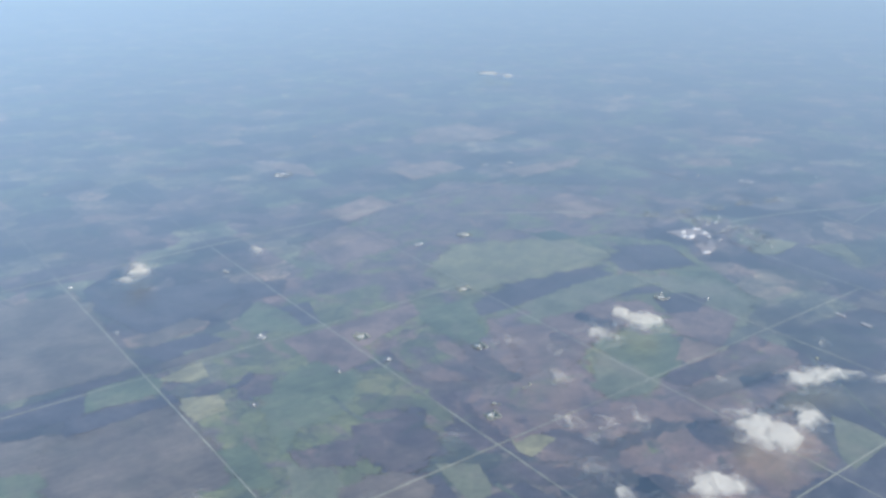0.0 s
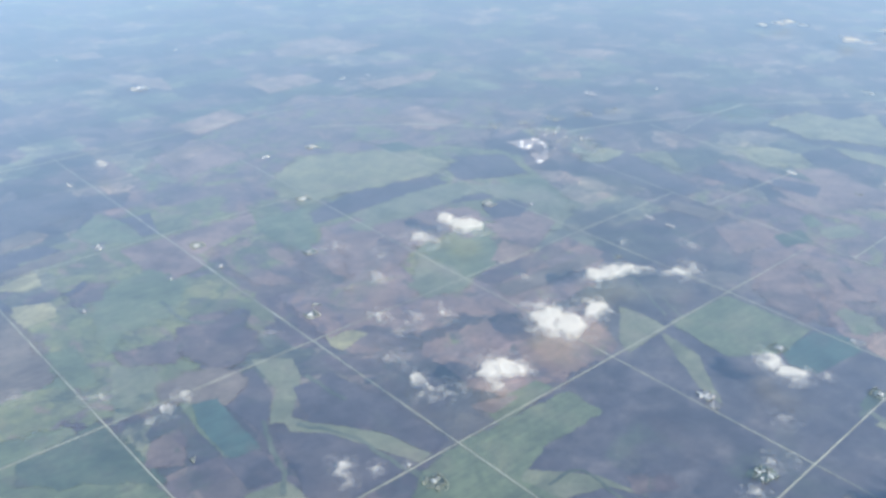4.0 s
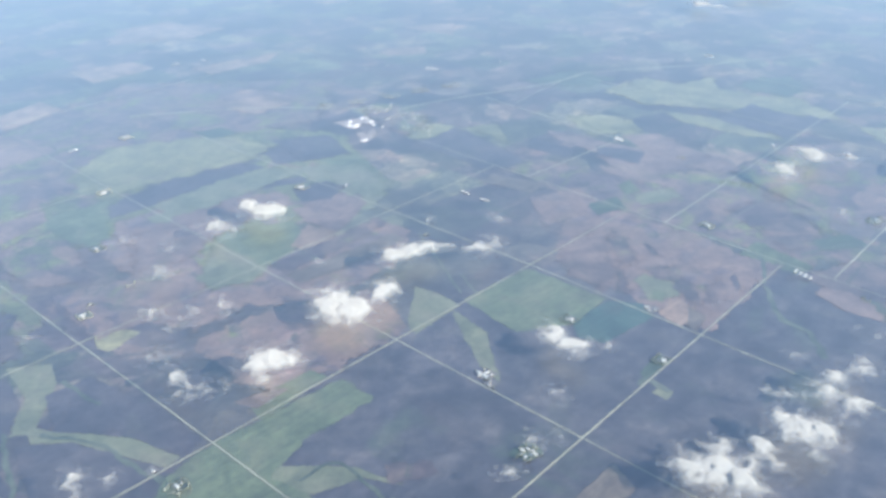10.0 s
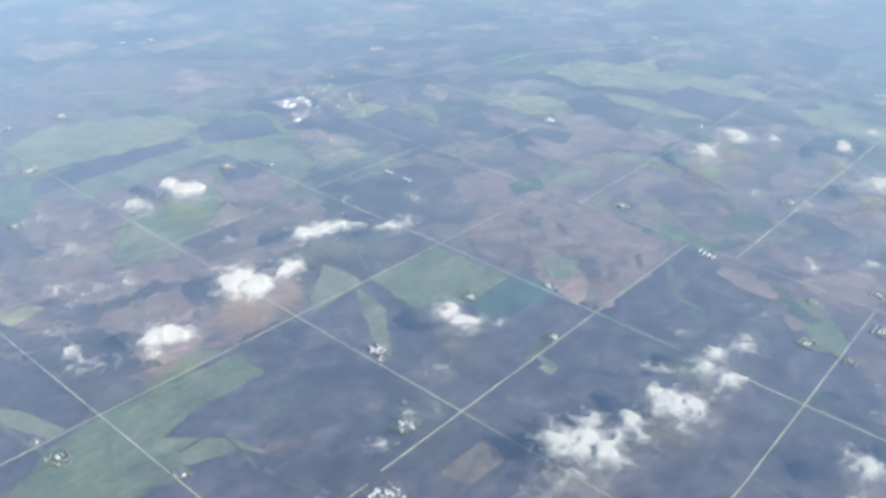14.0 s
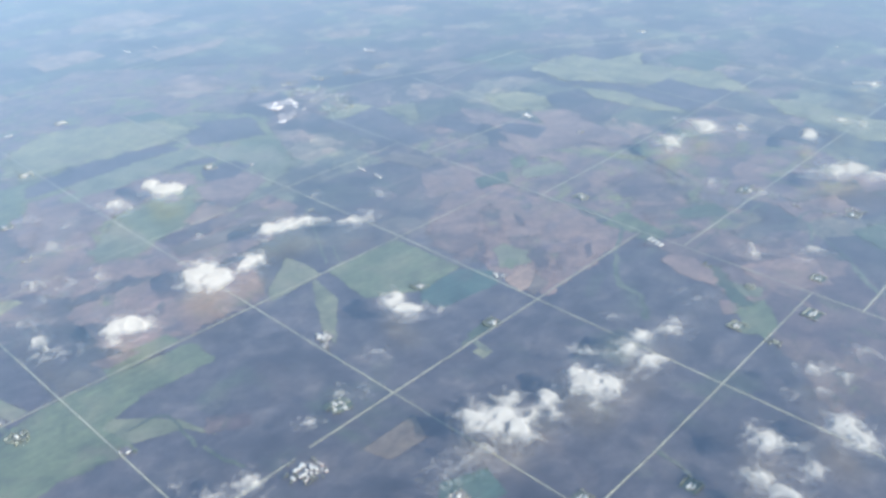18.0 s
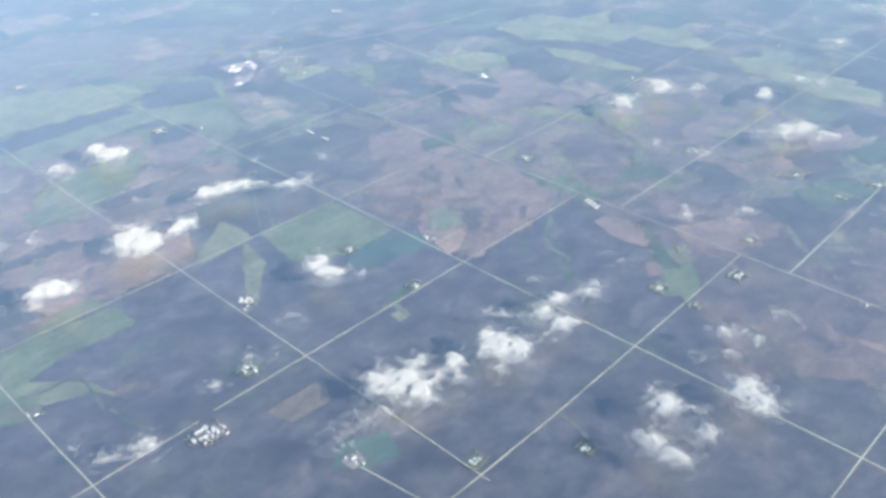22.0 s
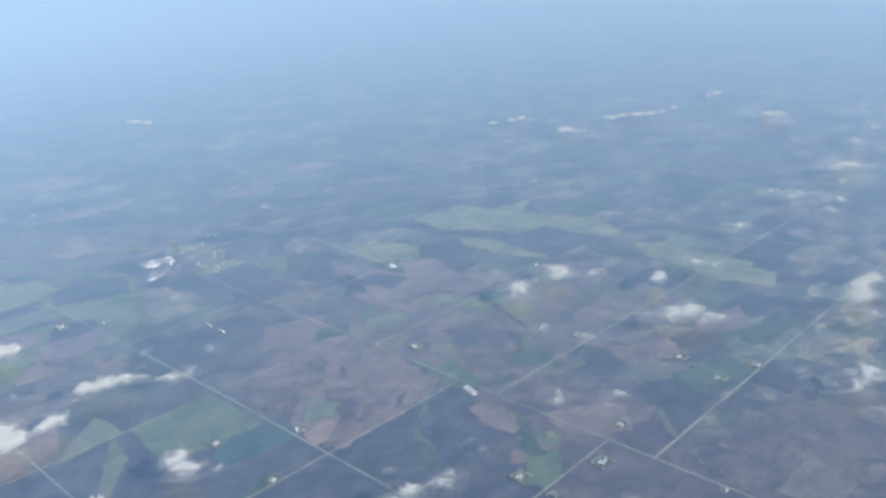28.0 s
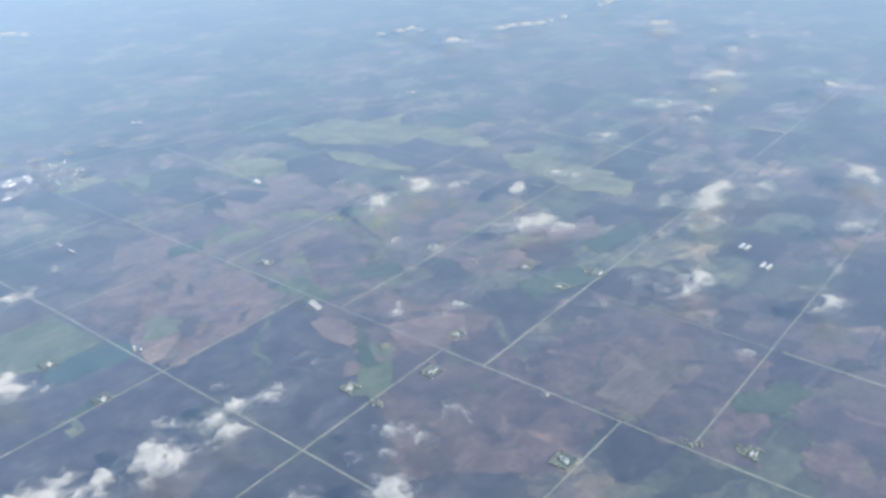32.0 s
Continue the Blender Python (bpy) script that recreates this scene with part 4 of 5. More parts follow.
creek(0.8, (-12.2, 59.4), (-12.4, 51.0), (-8.8, 47.3))
creek(0.6, (63.6, 105.0), (65.4, 97.1), (69.0, 89.6), (75.7, 87.2))
creek(1.0, (47.8, -35.9), (48.3, -31.9), (46.6, -32.4))
creek(0.6, (2.2, -13.7), (7.6, -14.5), (6.6, -23.5))
creek(0.6, (45.5, -66.1), (45.2, -69.0), (44.3, -71.9))

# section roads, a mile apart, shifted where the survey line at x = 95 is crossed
for ax, ay, bx, by in ((-34.2, -30, -33.0, 135), (-0.9, -70, 0.3, 135), (31.6, -33.4, 33.4, 110), (62.2, -140, 64.7, 2), (64.7, 2, 63.6, 100), (92.4, -190, 96.8, 58), (124.0, -104, 125.8, -38)):
    road((ax, ay), (bx, by), 0.1 if ax > 120 else 0.19 if ax > 90 else 0.21 if ax > 60 else 0.17)
for ax, ay, bx, by in ((-70, 81.6, 34, 83.2), (-90, 31.0, 96.5, 34.9), (-90, -2.0, 96, 1.4), (16.5, -33.8, 94.6, -30.4), (-20, -36.2, 14.0, -34.2),
                       (-20, -68.6, 45, -66.0), (45, -66.0, 94.4, -62.7), (20, -98.6, 94.0, -95.0)):
    road((ax, ay), (bx, by))
road((31.2, -68), (31.6, -33.6), 0.11, words="narrow gravel lane between ploughed fields")
for bx, by, y in ((129, 24.8, 25.8), (195, -2.2, -6.8), (248, -33.0, -39.0), (300, -58.5, -71.0), (200, -98.5, -105.2)):
    road((96.8 if y > 20 else 95.6 if y > -50 else 94.2, y), (bx, by), 0.11 if y < -100 else 0.22)
for ax, ay, bx, by in ((-33.0, 135, -31.0, 330), (0.3, 135, 3.0, 380), (33.4, 110, 36.0, 330), (63.6, 100, 66.5, 300), (96.8, 112, 99.0, 330), (130, 80, 133, 280),
                       (-60, 133, 96, 136.5), (-40, 197, 130, 201), (-20, 263, 160, 268), (129, 26, 132, 68), (163, -34, 166, 60), (196, -60, 199, 40), (124, -105, 121, -160)):
    road((ax, ay), (bx, by), 0.28, TRACK if by > 200 else None)
for k, (ax, ay, bx, by) in enumerate(((96.4, 58, 109, 77), (109, 77, 140, 68), (140, 68, 170, 62.5), (170, 62.5, 200, 43), (200, 43, 252, 15), (109, 77, 60, 120))):
    road((ax, ay), (bx, by), 0.42 if k else 0.16, words="pale paved country highway across the plain", bend=(0, 1.2, -1.5, 0.8, 1.0, -4)[k])
road((133.8, 59.2), (169.6, 63.6), 0.2, words="pale paved country highway across the plain", bend=0.8)
road((95.8, -15), (125, -15.5), 0.25, TRACK, "narrow dirt farm track")
road((22.6, -55.4), (24.2, -67.4), 0.14, GRAVEL, "narrow dirt farm track")
road((46.1, -66), (44.3, -72), 0.14, TRACK, "narrow dirt farm track")

# ---- clouds ----
cloud_count = 0
CLOUD_WORDS = {"dense": "bright white fair-weather cloud with a ragged edge", "broken": "broken white cloud puff with torn edges",
               "thin": "thin wispy shred of white cloud"}


def cloud(kind, x, y, turn, *puffs, base=2.4):
    """A small cumulus: puffs (along, across, half width, half depth, thickness) that run together, billowing on top and torn to shreds at the edge."""
    global cloud_count
    cloud_count += 1
    thing = new("cloud")
    thing.matrix_world = pose(x, y, base, rz=turn)
    low = np.array([min(p[0] - 1.7 * p[2] for p in puffs), min(p[1] - 1.7 * p[3] for p in puffs)])
    high = np.array([max(p[0] + 1.7 * p[2] for p in puffs), max(p[1] + 1.7 * p[3] for p in puffs)])
    small = min(min(p[2], p[3]) for p in puffs)
    cell = max(0.14, small / 11, float((high - low).max()) / 90)
    nx, ny = (max(12, int(d / cell) + 1) for d in high - low)
    shift = Vector((cloud_count * 7.3, cloud_count * 2.9, 0))
    grain = 0.85 / max(small, 0.9)
    damp, rise, inside = np.zeros((nx, ny)), np.zeros((nx, ny)), np.zeros((nx, ny), bool)
    spots = []
    for i in range(nx):
        for j in range(ny):
            px, py = low[0] + (high[0] - low[0]) * i / (nx - 1), low[1] + (high[1] - low[1]) * j / (ny - 1)
            here = Vector((px, py, 0))
            bent = here + Vector((noise.noise(here * grain * 0.8 + shift), noise.noise(here * grain * 0.8 - shift), 0)) * (0.8 * small)
            torn = noise.fractal(bent * grain + shift, 0.95, 2.1, 5)
            clear, up = 1.0, 0.0
            for along, across, wide, deep, thick in puffs:
                off = ((bent.x - along) / wide) ** 2 + ((bent.y - across) / deep) ** 2
                clear *= 1 - min(0.97, 1.05 * thick * math.exp(-1.2 * off))
                up = max(up, min(wide, deep, max(1.6, 0.3 * wide)) * math.exp(-off))
                inside[i, j] |= ((px - along) / wide) ** 2 + ((py - across) / deep) ** 2 < 2.7
            cover = 1.5 * (1 - clear)
            frayed = noise.fractal(bent * grain * 3.1 - shift, 0.8, 2.0, 3)
            wet = cover + (0.6 * torn + 0.3 * frayed) * (1.15 - 0.68 * min(cover, 1.3)) - 0.24
            damp[i, j] = min(max(wet, 0.0), 1.1)
            rise[i, j] = up * (0.36 + 0.14 * torn) * min(1.0, damp[i, j] + 0.05)
            spots.append((px, py))
    quads = [(i * ny + j, (i + 1) * ny + j, (i + 1) * ny + j + 1, i * ny + j + 1) for i in range(nx - 1) for j in range(ny - 1)
             if inside[i:i + 2, j:j + 2].any()]
    used = sorted({k for q in quads for k in q})
    place = {k: m for m, k in enumerate(used)}
    quads = [tuple(place[k] for k in q) for q in quads]
    for share, name in ((1.0, "cloud_top"), (-0.1, "cloud_base")):
        verts = [(*spots[k], 0.02 + share * rise.flat[k]) for k in used]
        data = mesh_of(name, verts, quads if share > 0 else [q[::-1] for q in quads], CLOUD, True)
        data.attributes.new("damp", "FLOAT", "POINT").data.foreach_set("value", (damp.ravel()[used] * (1.0 if share == 1 else 0.22)).astype(np.float32))
        leaning = [(v.normal * (0.42 if share > 0 else 0.1) + Vector((0.12, -0.3, 0.5)) * (1 if share > 0 else -1)).normalized() for v in data.vertices]
        data.normals_split_custom_set_from_vertices(leaning)
        part(name, data, thing)
    return tagged(thing, CLOUD_WORDS[kind], "cloud", "scattered clouds over the plain")


cloud("dense", 44.7, 47.5, -26, (-2.3, 2.4, 1.54, 3.39, 1), (-0.0, -1.3, 3.26, 3.63, 1), (2.3, -1.1, 1.52, 3.34, 0.9))
cloud("broken", 34.8, 45.6, -23, (-1.2, 1.3, 2.75, 3.79, 0.65), (1.2, -1.3, 1.36, 1.85, 0.4))
cloud("dense", 52.0, 15.0, -34, (-4.9, -0.9, 2.07, 2.87, 1), (-1.8, -0.5, 2.48, 3.10, 1), (1.7, 1.0, 2.81, 2.25, 0.9), (5.0, 0.4, 2.08, 1.34, 0.6))
cloud("broken", 61.3, 7.9, -38, (-1.2, -1.3, 2.47, 2.40, 0.8), (1.2, 1.3, 1.88, 2.47, 0.6))
cloud("thin", 37.9, 24.2, -27, (0.0, 0.0, 1.04, 1.35, 0.4))
cloud("thin", 62.7, 22.4, -35, (0.0, 0.0, 0.88, 1.54, 0.4))
cloud("thin", 71.5, 13.5, -39, (0.0, 0.0, 1.53, 1.98, 0.4))
cloud("broken", 17.7, 39.7, -19, (0.0, 0.0, 1.94, 2.15, 0.5))
cloud("thin", 24.3, 46.5, -20, (0.0, 0.0, 1.35, 1.56, 0.35))
cloud("dense", 133.6, -13.5, -59, (-1.5, -2.3, 2.74, 5.19, 0.9), (1.5, 2.3, 1.78, 1.99, 0.4))
cloud("dense", 143.9, -14.2, -60, (0.0, 0.0, 3.29, 4.70, 1))
cloud("thin", 147.4, -21.1, -63, (0.0, 0.0, 2.47, 3.15, 0.56))
cloud("broken", 153.7, -33.8, -66, (0.0, 0.0, 1.92, 4.02, 1))
cloud("broken", 195.7, -29.4, -69, (0.0, 0.0, 2.58, 2.96, 0.98))
cloud("dense", 139.0, -47.7, -69, (-1.8, -0.4, 3.00, 4.73, 0.9), (1.6, 2.6, 2.67, 3.95, 1), (6.2, 0.0, 3.60, 2.08, 0.8), (-6.0, -2.2, 2.38, 2.62, 0.5))
cloud("thin", 118.0, -31.7, -61, (0.0, 0.0, 1.81, 1.85, 0.4))
cloud("broken", 166.4, -37.0, -69, (-2.2, 0.6, 2.02, 2.29, 0.7), (2.2, -0.6, 2.29, 2.61, 0.56))
cloud("dense", 30.3, 9.9, -27, (-0.6, 2.6, 3.10, 4.31, 1), (0.6, -1.9, 3.02, 3.52, 1), (-2.5, -0.1, 2.10, 3.51, 1), (2.5, -0.6, 1.52, 3.16, 0.9))
cloud("dense", 37.3, 8.6, -30, (0.7, 1.1, 2.72, 2.75, 1), (-0.7, -1.1, 1.44, 1.72, 0.8))
cloud("dense", 12.6, 5.3, -21, (0.6, 1.7, 3.25, 3.23, 1), (-1.7, 0.9, 1.62, 1.68, 0.8), (2.7, 0.1, 1.97, 2.00, 0.9), (-1.6, -2.7, 1.14, 2.52, 0.5))
cloud("broken", 2.9, 9.8, -17, (-0.5, 1.7, 1.27, 2.80, 0.6), (0.5, -1.7, 2.67, 2.32, 0.4))
cloud("broken", 10.0, 29.0, -17, (0.0, 0.0, 1.41, 1.68, 0.5))
cloud("broken", 14.3, 25.4, -19, (0.0, 0.0, 1.30, 1.65, 0.5))
cloud("broken", 18.5, 23.5, -21, (0.0, 0.0, 1.19, 2.63, 0.5))
cloud("thin", 9.0, 23.4, -17, (0.0, 0.0, 0.98, 1.19, 0.35))
cloud("dense", 45.6, -20.0, -40, (-1.1, 1.8, 1.93, 2.79, 0.95), (1.1, -1.8, 2.41, 2.16, 1))
cloud("broken", 48.7, -25.3, -43, (0.0, 0.0, 0.86, 1.26, 0.6))
cloud("thin", 34.3, -27.2, -38, (0.0, 0.0, 1.45, 1.63, 0.45))
cloud("broken", 24.4, -30.6, -35, (0.0, 0.0, 1.22, 1.63, 0.5))
cloud("thin", 27.2, -32.7, -37, (0.0, 0.0, 0.76, 1.14, 0.35))
cloud("broken", 17.8, -32.4, -32, (0.0, 0.0, 1.40, 1.03, 0.65))
cloud("broken", 5.4, -36.7, -27, (0.8, 0.6, 1.52, 2.10, 0.65), (-0.8, -0.6, 1.10, 1.22, 0.4))
cloud("broken", 1.9, -35.0, -24, (0.0, 0.0, 1.93, 1.42, 0.55))
cloud("thin", 0.1, -30.3, -22, (0.0, 0.0, 0.71, 1.10, 0.35))
cloud("dense", 36.9, -50.7, -48, (-5.5, -0.8, 2.18, 3.23, 0.9), (-2.1, 0.1, 2.33, 2.99, 0.95), (0.4, -3.1, 2.14, 3.01, 0.95), (-0.7, 3.3, 1.49, 1.91, 0.7), (-3.2, -2.7, 1.43, 2.25, 0.7), (4.0, 3.0, 1.63, 2.93, 0.9), (5.1, -0.1, 1.46, 2.33, 0.5), (1.9, 0.3, 1.31, 2.11, 0.7))
cloud("dense", 48.5, -54.9, -54, (-1.1, 0.9, 2.90, 3.34, 1), (-2.9, 3.3, 1.40, 1.95, 0.9), (1.4, 0.8, 1.68, 2.81, 0.9), (-0.3, -3.8, 1.19, 2.18, 0.45), (2.9, -1.2, 1.05, 1.21, 0.4))
cloud("dense", 61.8, -54.1, -57, (-3.2, -1.9, 1.93, 2.34, 0.8), (0.0, -4.1, 2.23, 2.26, 0.85), (-1.3, 1.8, 2.14, 1.99, 0.8), (2.7, 4.3, 2.51, 1.76, 0.75), (4.0, 7.2, 1.11, 1.21, 0.5), (-2.2, -7.2, 1.56, 1.80, 0.4))
cloud("broken", 54.2, -47.5, -52, (1.2, -0.4, 2.08, 1.21, 0.6), (-1.2, 0.4, 1.13, 0.82, 0.35))
cloud("thin", 64.4, -45.7, -55, (0.0, 0.0, 1.44, 0.91, 0.45))
cloud("thin", 77.6, -51.9, -60, (0.0, 0.0, 2.31, 1.98, 0.3))
cloud("thin", 25.1, -52.1, -43, (2.8, 2.1, 2.22, 2.72, 0.4), (-0.1, 0.1, 2.06, 2.00, 0.35), (-2.7, -2.3, 1.75, 1.55, 0.3))
cloud("broken", 72.3, -74.4, -69, (-1.2, -0.7, 1.63, 1.66, 0.7), (1.2, 0.7, 0.98, 1.45, 0.5))
cloud("broken", 72.3, -77.3, -70, (0.0, 0.0, 2.11, 1.38, 0.55))
cloud("thin", 80.2, -77.9, -72, (0.0, 0.0, 2.54, 1.65, 0.4))
cloud("thin", 64.3, -74.2, -67, (0.0, 0.0, 1.01, 1.02, 0.45))
cloud("broken", 67.5, -77.1, -69, (0.0, 0.0, 1.58, 1.31, 0.5))
cloud("dense", 61.4, -84.3, -72, (-2.0, 2.0, 2.28, 2.85, 1), (0.0, -0.3, 2.24, 2.36, 0.95), (2.0, -1.8, 1.19, 0.93, 0.4))
cloud("dense", 54.3, -76.3, -66, (-0.5, -0.7, 2.18, 2.62, 0.95), (-2.6, 1.2, 0.74, 1.57, 0.5), (3.0, -0.6, 1.89, 1.12, 0.6))
cloud("broken", 52.0, -82.6, -69, (0.0, 0.0, 1.92, 1.60, 0.75))
cloud("dense", 46.7, -78.1, -65, (0.8, -0.2, 1.87, 2.07, 0.85), (-0.8, 0.2, 0.90, 1.05, 0.5))
cloud("dense", 46.4, -82.5, -68, (0.0, 0.0, 2.47, 2.20, 0.85))
cloud("broken", -21.6, 120.8, -16, (1.4, 2.4, 2.22, 4.64, 1), (-1.4, -2.4, 1.66, 2.51, 0.7))
cloud("broken", 4.9, 119.5, -23, (0.0, 0.0, 1.33, 2.79, 0.7))
cloud("thin", -32.9, 35.7, -22, (0.0, 0.0, 1.86, 1.70, 0.45))
cloud("thin", -41.4, 42.3, -17, (0.0, 0.0, 1.58, 1.50, 0.35))
cloud("broken", -27.1, 27.5, -27, (2.2, 2.5, 1.37, 1.95, 0.6), (-0.3, -0.2, 1.64, 1.84, 0.55), (-1.9, -2.3, 0.96, 1.08, 0.4))
cloud("thin", -53.3, 37.2, -11, (0.0, 0.0, 1.50, 2.85, 0.35))
cloud("thin", 19.9, 54.3, -38, (0.0, 0.0, 1.80, 1.50, 0.35))
cloud("thin", 3.5, 18.0, -43, (0.0, 0.0, 2.24, 1.80, 0.35))
cloud("thin", -5.9, 35.4, -34, (0.0, 0.0, 1.26, 1.22, 0.4))
cloud("thin", 2.8, 6.0, -48, (0.0, 0.0, 0.68, 1.03, 0.4))
cloud("thin", 5.5, 5.2, -49, (0.0, 0.0, 0.68, 0.90, 0.4))
cloud("broken", 188.4, 254.0, -39, (0.0, 0.0, 2.89, 3.30, 0.84))
cloud("broken", -28.2, 1.6, -23, (-0.1, -0.4, 3.16, 2.04, 0.75), (-2.5, 0.1, 1.38, 1.33, 0.5), (2.6, 0.4, 1.11, 1.48, 0.4))
cloud("broken", -17.4, 1.8, -29, (-0.1, 1.4, 1.44, 1.69, 0.75), (0.1, -1.4, 1.06, 1.32, 0.5))
cloud("broken", -13.8, -0.1, -32, (0.0, 0.0, 0.86, 1.25, 0.5))
cloud("thin", 11.0, 25.9, -35, (-1.9, 1.1, 1.61, 1.19, 0.3), (1.9, -1.1, 1.77, 1.49, 0.3))
cloud("broken", 186.6, 263.3, -25, (0.0, 0.0, 3.44, 3.93, 1))
cloud("broken", 327.8, 27.6, -63, (0.0, 0.0, 6.01, 6.86, 0.7))
cloud("broken", 320.8, -12.0, -68, (0.0, 0.0, 2.94, 3.36, 0.7))
cloud("thin", 297.7, -16.2, -67, (0.0, 0.0, 5.29, 6.06, 0.56))
cloud("broken", 265.9, -26.9, -67, (0.0, 0.0, 5.74, 6.55, 0.84))
cloud("broken", 248.4, -32.0, -66, (0.0, 0.0, 2.16, 2.47, 0.7))
cloud("thin", 227.7, -28.6, -64, (0.0, 0.0, 4.07, 4.67, 0.49))
cloud("broken", 230.6, -39.9, -66, (0.0, 0.0, 3.03, 3.46, 0.7))
cloud("thin", 220.7, -41.9, -66, (0.0, 0.0, 2.93, 3.34, 0.56))
cloud("dense", 172.2, -69.2, -67, (1.2, 4.4, 3.97, 6.04, 1), (-1.2, -4.4, 5.08, 6.46, 1))
cloud("broken", 157.0, -75.0, -67, (2.2, 1.9, 3.00, 3.37, 0.7), (-2.2, -1.9, 2.95, 2.71, 0.55))
cloud("broken", 182.7, -75.5, -70, (0.0, 0.0, 3.75, 5.13, 0.7))
cloud("thin", 147.8, -71.4, -65, (0.0, 0.0, 2.65, 2.06, 0.4))
cloud("dense", 132.4, -85.6, -67, (1.0, 2.7, 2.63, 4.21, 0.95), (-1.0, -2.7, 1.96, 2.25, 0.8))
cloud("thin", 129.2, -79.2, -64, (1.9, -1.3, 2.96, 2.90, 0.4), (-1.9, 1.3, 2.00, 1.70, 0.35))
cloud("thin", 117.8, -76.9, -62, (0.0, 0.0, 2.37, 1.06, 0.3))
cloud("broken", 116.8, -102.3, -71, (0.0, 0.0, 1.78, 1.34, 0.6))
cloud("thin", 118.9, -40.4, -50, (0.0, 0.0, 2.76, 1.91, 0.35))
cloud("broken", 96.5, -50.5, -48, (0.0, 0.0, 1.96, 2.23, 0.7))
cloud("broken", 101.9, -58.2, -51, (1.1, 1.6, 2.25, 1.50, 0.65), (-1.1, -1.6, 1.29, 0.91, 0.4))
cloud("broken", 200.1, -91.4, -74, (-1.4, 2.4, 3.64, 4.17, 1), (1.4, -2.4, 2.19, 3.26, 0.7))
cloud("thin", 173.4, -99.2, -74, (0.0, 0.0, 3.66, 4.75, 0.63))
cloud("broken", 270.1, -57.8, -71, (0.0, 0.0, 2.77, 3.17, 0.84))
cloud("dense", 137.2, -106.1, -73, (0.9, 1.8, 2.53, 3.45, 0.85), (-0.9, -1.8, 1.34, 1.56, 0.5))
cloud("thin", 152.0, -102.6, -73, (0.0, 0.0, 3.14, 2.10, 0.4))
cloud("broken", 262.4, 112.7, -59, (0.0, 0.0, 1.89, 2.70, 0.98))
cloud("broken", 274.4, 108.1, -59, (-3.9, -2.3, 2.13, 3.04, 0.98), (-0.6, 3.5, 2.87, 4.09, 1), (4.5, -1.2, 1.88, 2.69, 0.63))
cloud("broken", 267.0, 77.0, -58, (-3.1, 2.0, 3.07, 4.38, 1), (3.1, -2.0, 3.01, 4.30, 0.56))
cloud("broken", 296.3, 77.3, -59, (-2.0, -2.8, 2.94, 4.20, 1), (2.0, 2.8, 2.73, 3.90, 1))
cloud("broken", 308.2, 70.3, -59, (-5.1, -2.7, 3.18, 4.54, 1), (0.6, -0.4, 2.94, 4.20, 1), (4.5, 3.1, 2.05, 2.92, 0.77))
cloud("broken", 322.8, 68.2, -60, (0.0, 0.0, 1.62, 2.31, 1))
cloud("broken", 355.5, 69.7, -61, (-1.5, -3.4, 1.92, 2.75, 0.77), (1.5, 3.4, 2.91, 4.16, 1))
cloud("broken", 327.9, 28.8, -59, (-2.4, -1.6, 2.11, 3.01, 0.84), (2.4, 1.6, 1.90, 2.71, 0.91))
cloud("broken", 356.8, 145.6, -62, (0.0, 0.0, 1.43, 2.04, 0.84))
cloud("broken", 202.3, 41.4, -55, (0.0, 0.0, 1.24, 1.77, 0.7))
cloud("broken", 230.6, -28.6, -55, (0.0, 0.0, 1.82, 2.59, 0.77))
cloud("broken", 228.8, -21.3, -55, (0.0, 0.0, 1.08, 1.54, 0.7))

# ---- buildings and trees ----
def box_data(name, x0, x1, y0, y1, z0, z1, material):
    verts = [(x, y, z) for z in (z0, z1) for x, y in ((x0, y0), (x1, y0), (x1, y1), (x0, y1))]
    return mesh_of(name, verts, [(3, 2, 1, 0), (4, 5, 6, 7), (0, 1, 5, 4), (1, 2, 6, 5), (2, 3, 7, 6), (3, 0, 4, 7)], material)


def gable_data(name, long, deep, low, rise, over, thick, material):
    """A gabled roof with eaves and thickness, its ridge along x."""
    x, y = long / 2 + over, deep / 2 + over
    ring = [(-y, low), (0, low + rise), (y, low), (y, low + thick), (0, low + rise + thick), (-y, low + thick)]
    verts = [(sx, yy, z) for sx in (-x, x) for yy, z in ring]
    faces = [tuple(range(5, -1, -1)), tuple(range(6, 12))] + [(k, (k + 1) % 6, 6 + (k + 1) % 6, 6 + k) for k in range(6)]
    return mesh_of(name, verts, faces, material)


def walls_data(name, long, deep, high, rise, material):
    """Four walls with gable ends."""
    x, y = long / 2, deep / 2
    prof = [(-y, -0.02), (y, -0.02), (y, high), (0, high + rise), (-y, high)]
    verts = [(sx, yy, z) for sx in (-x, x) for yy, z in prof]
    faces = [(4, 3, 2, 1, 0), (5, 6, 7, 8, 9)] + [(k, (k + 1) % 5, 5 + (k + 1) % 5, 5 + k) for k in range(5)]
    return mesh_of(name, verts, faces, material)


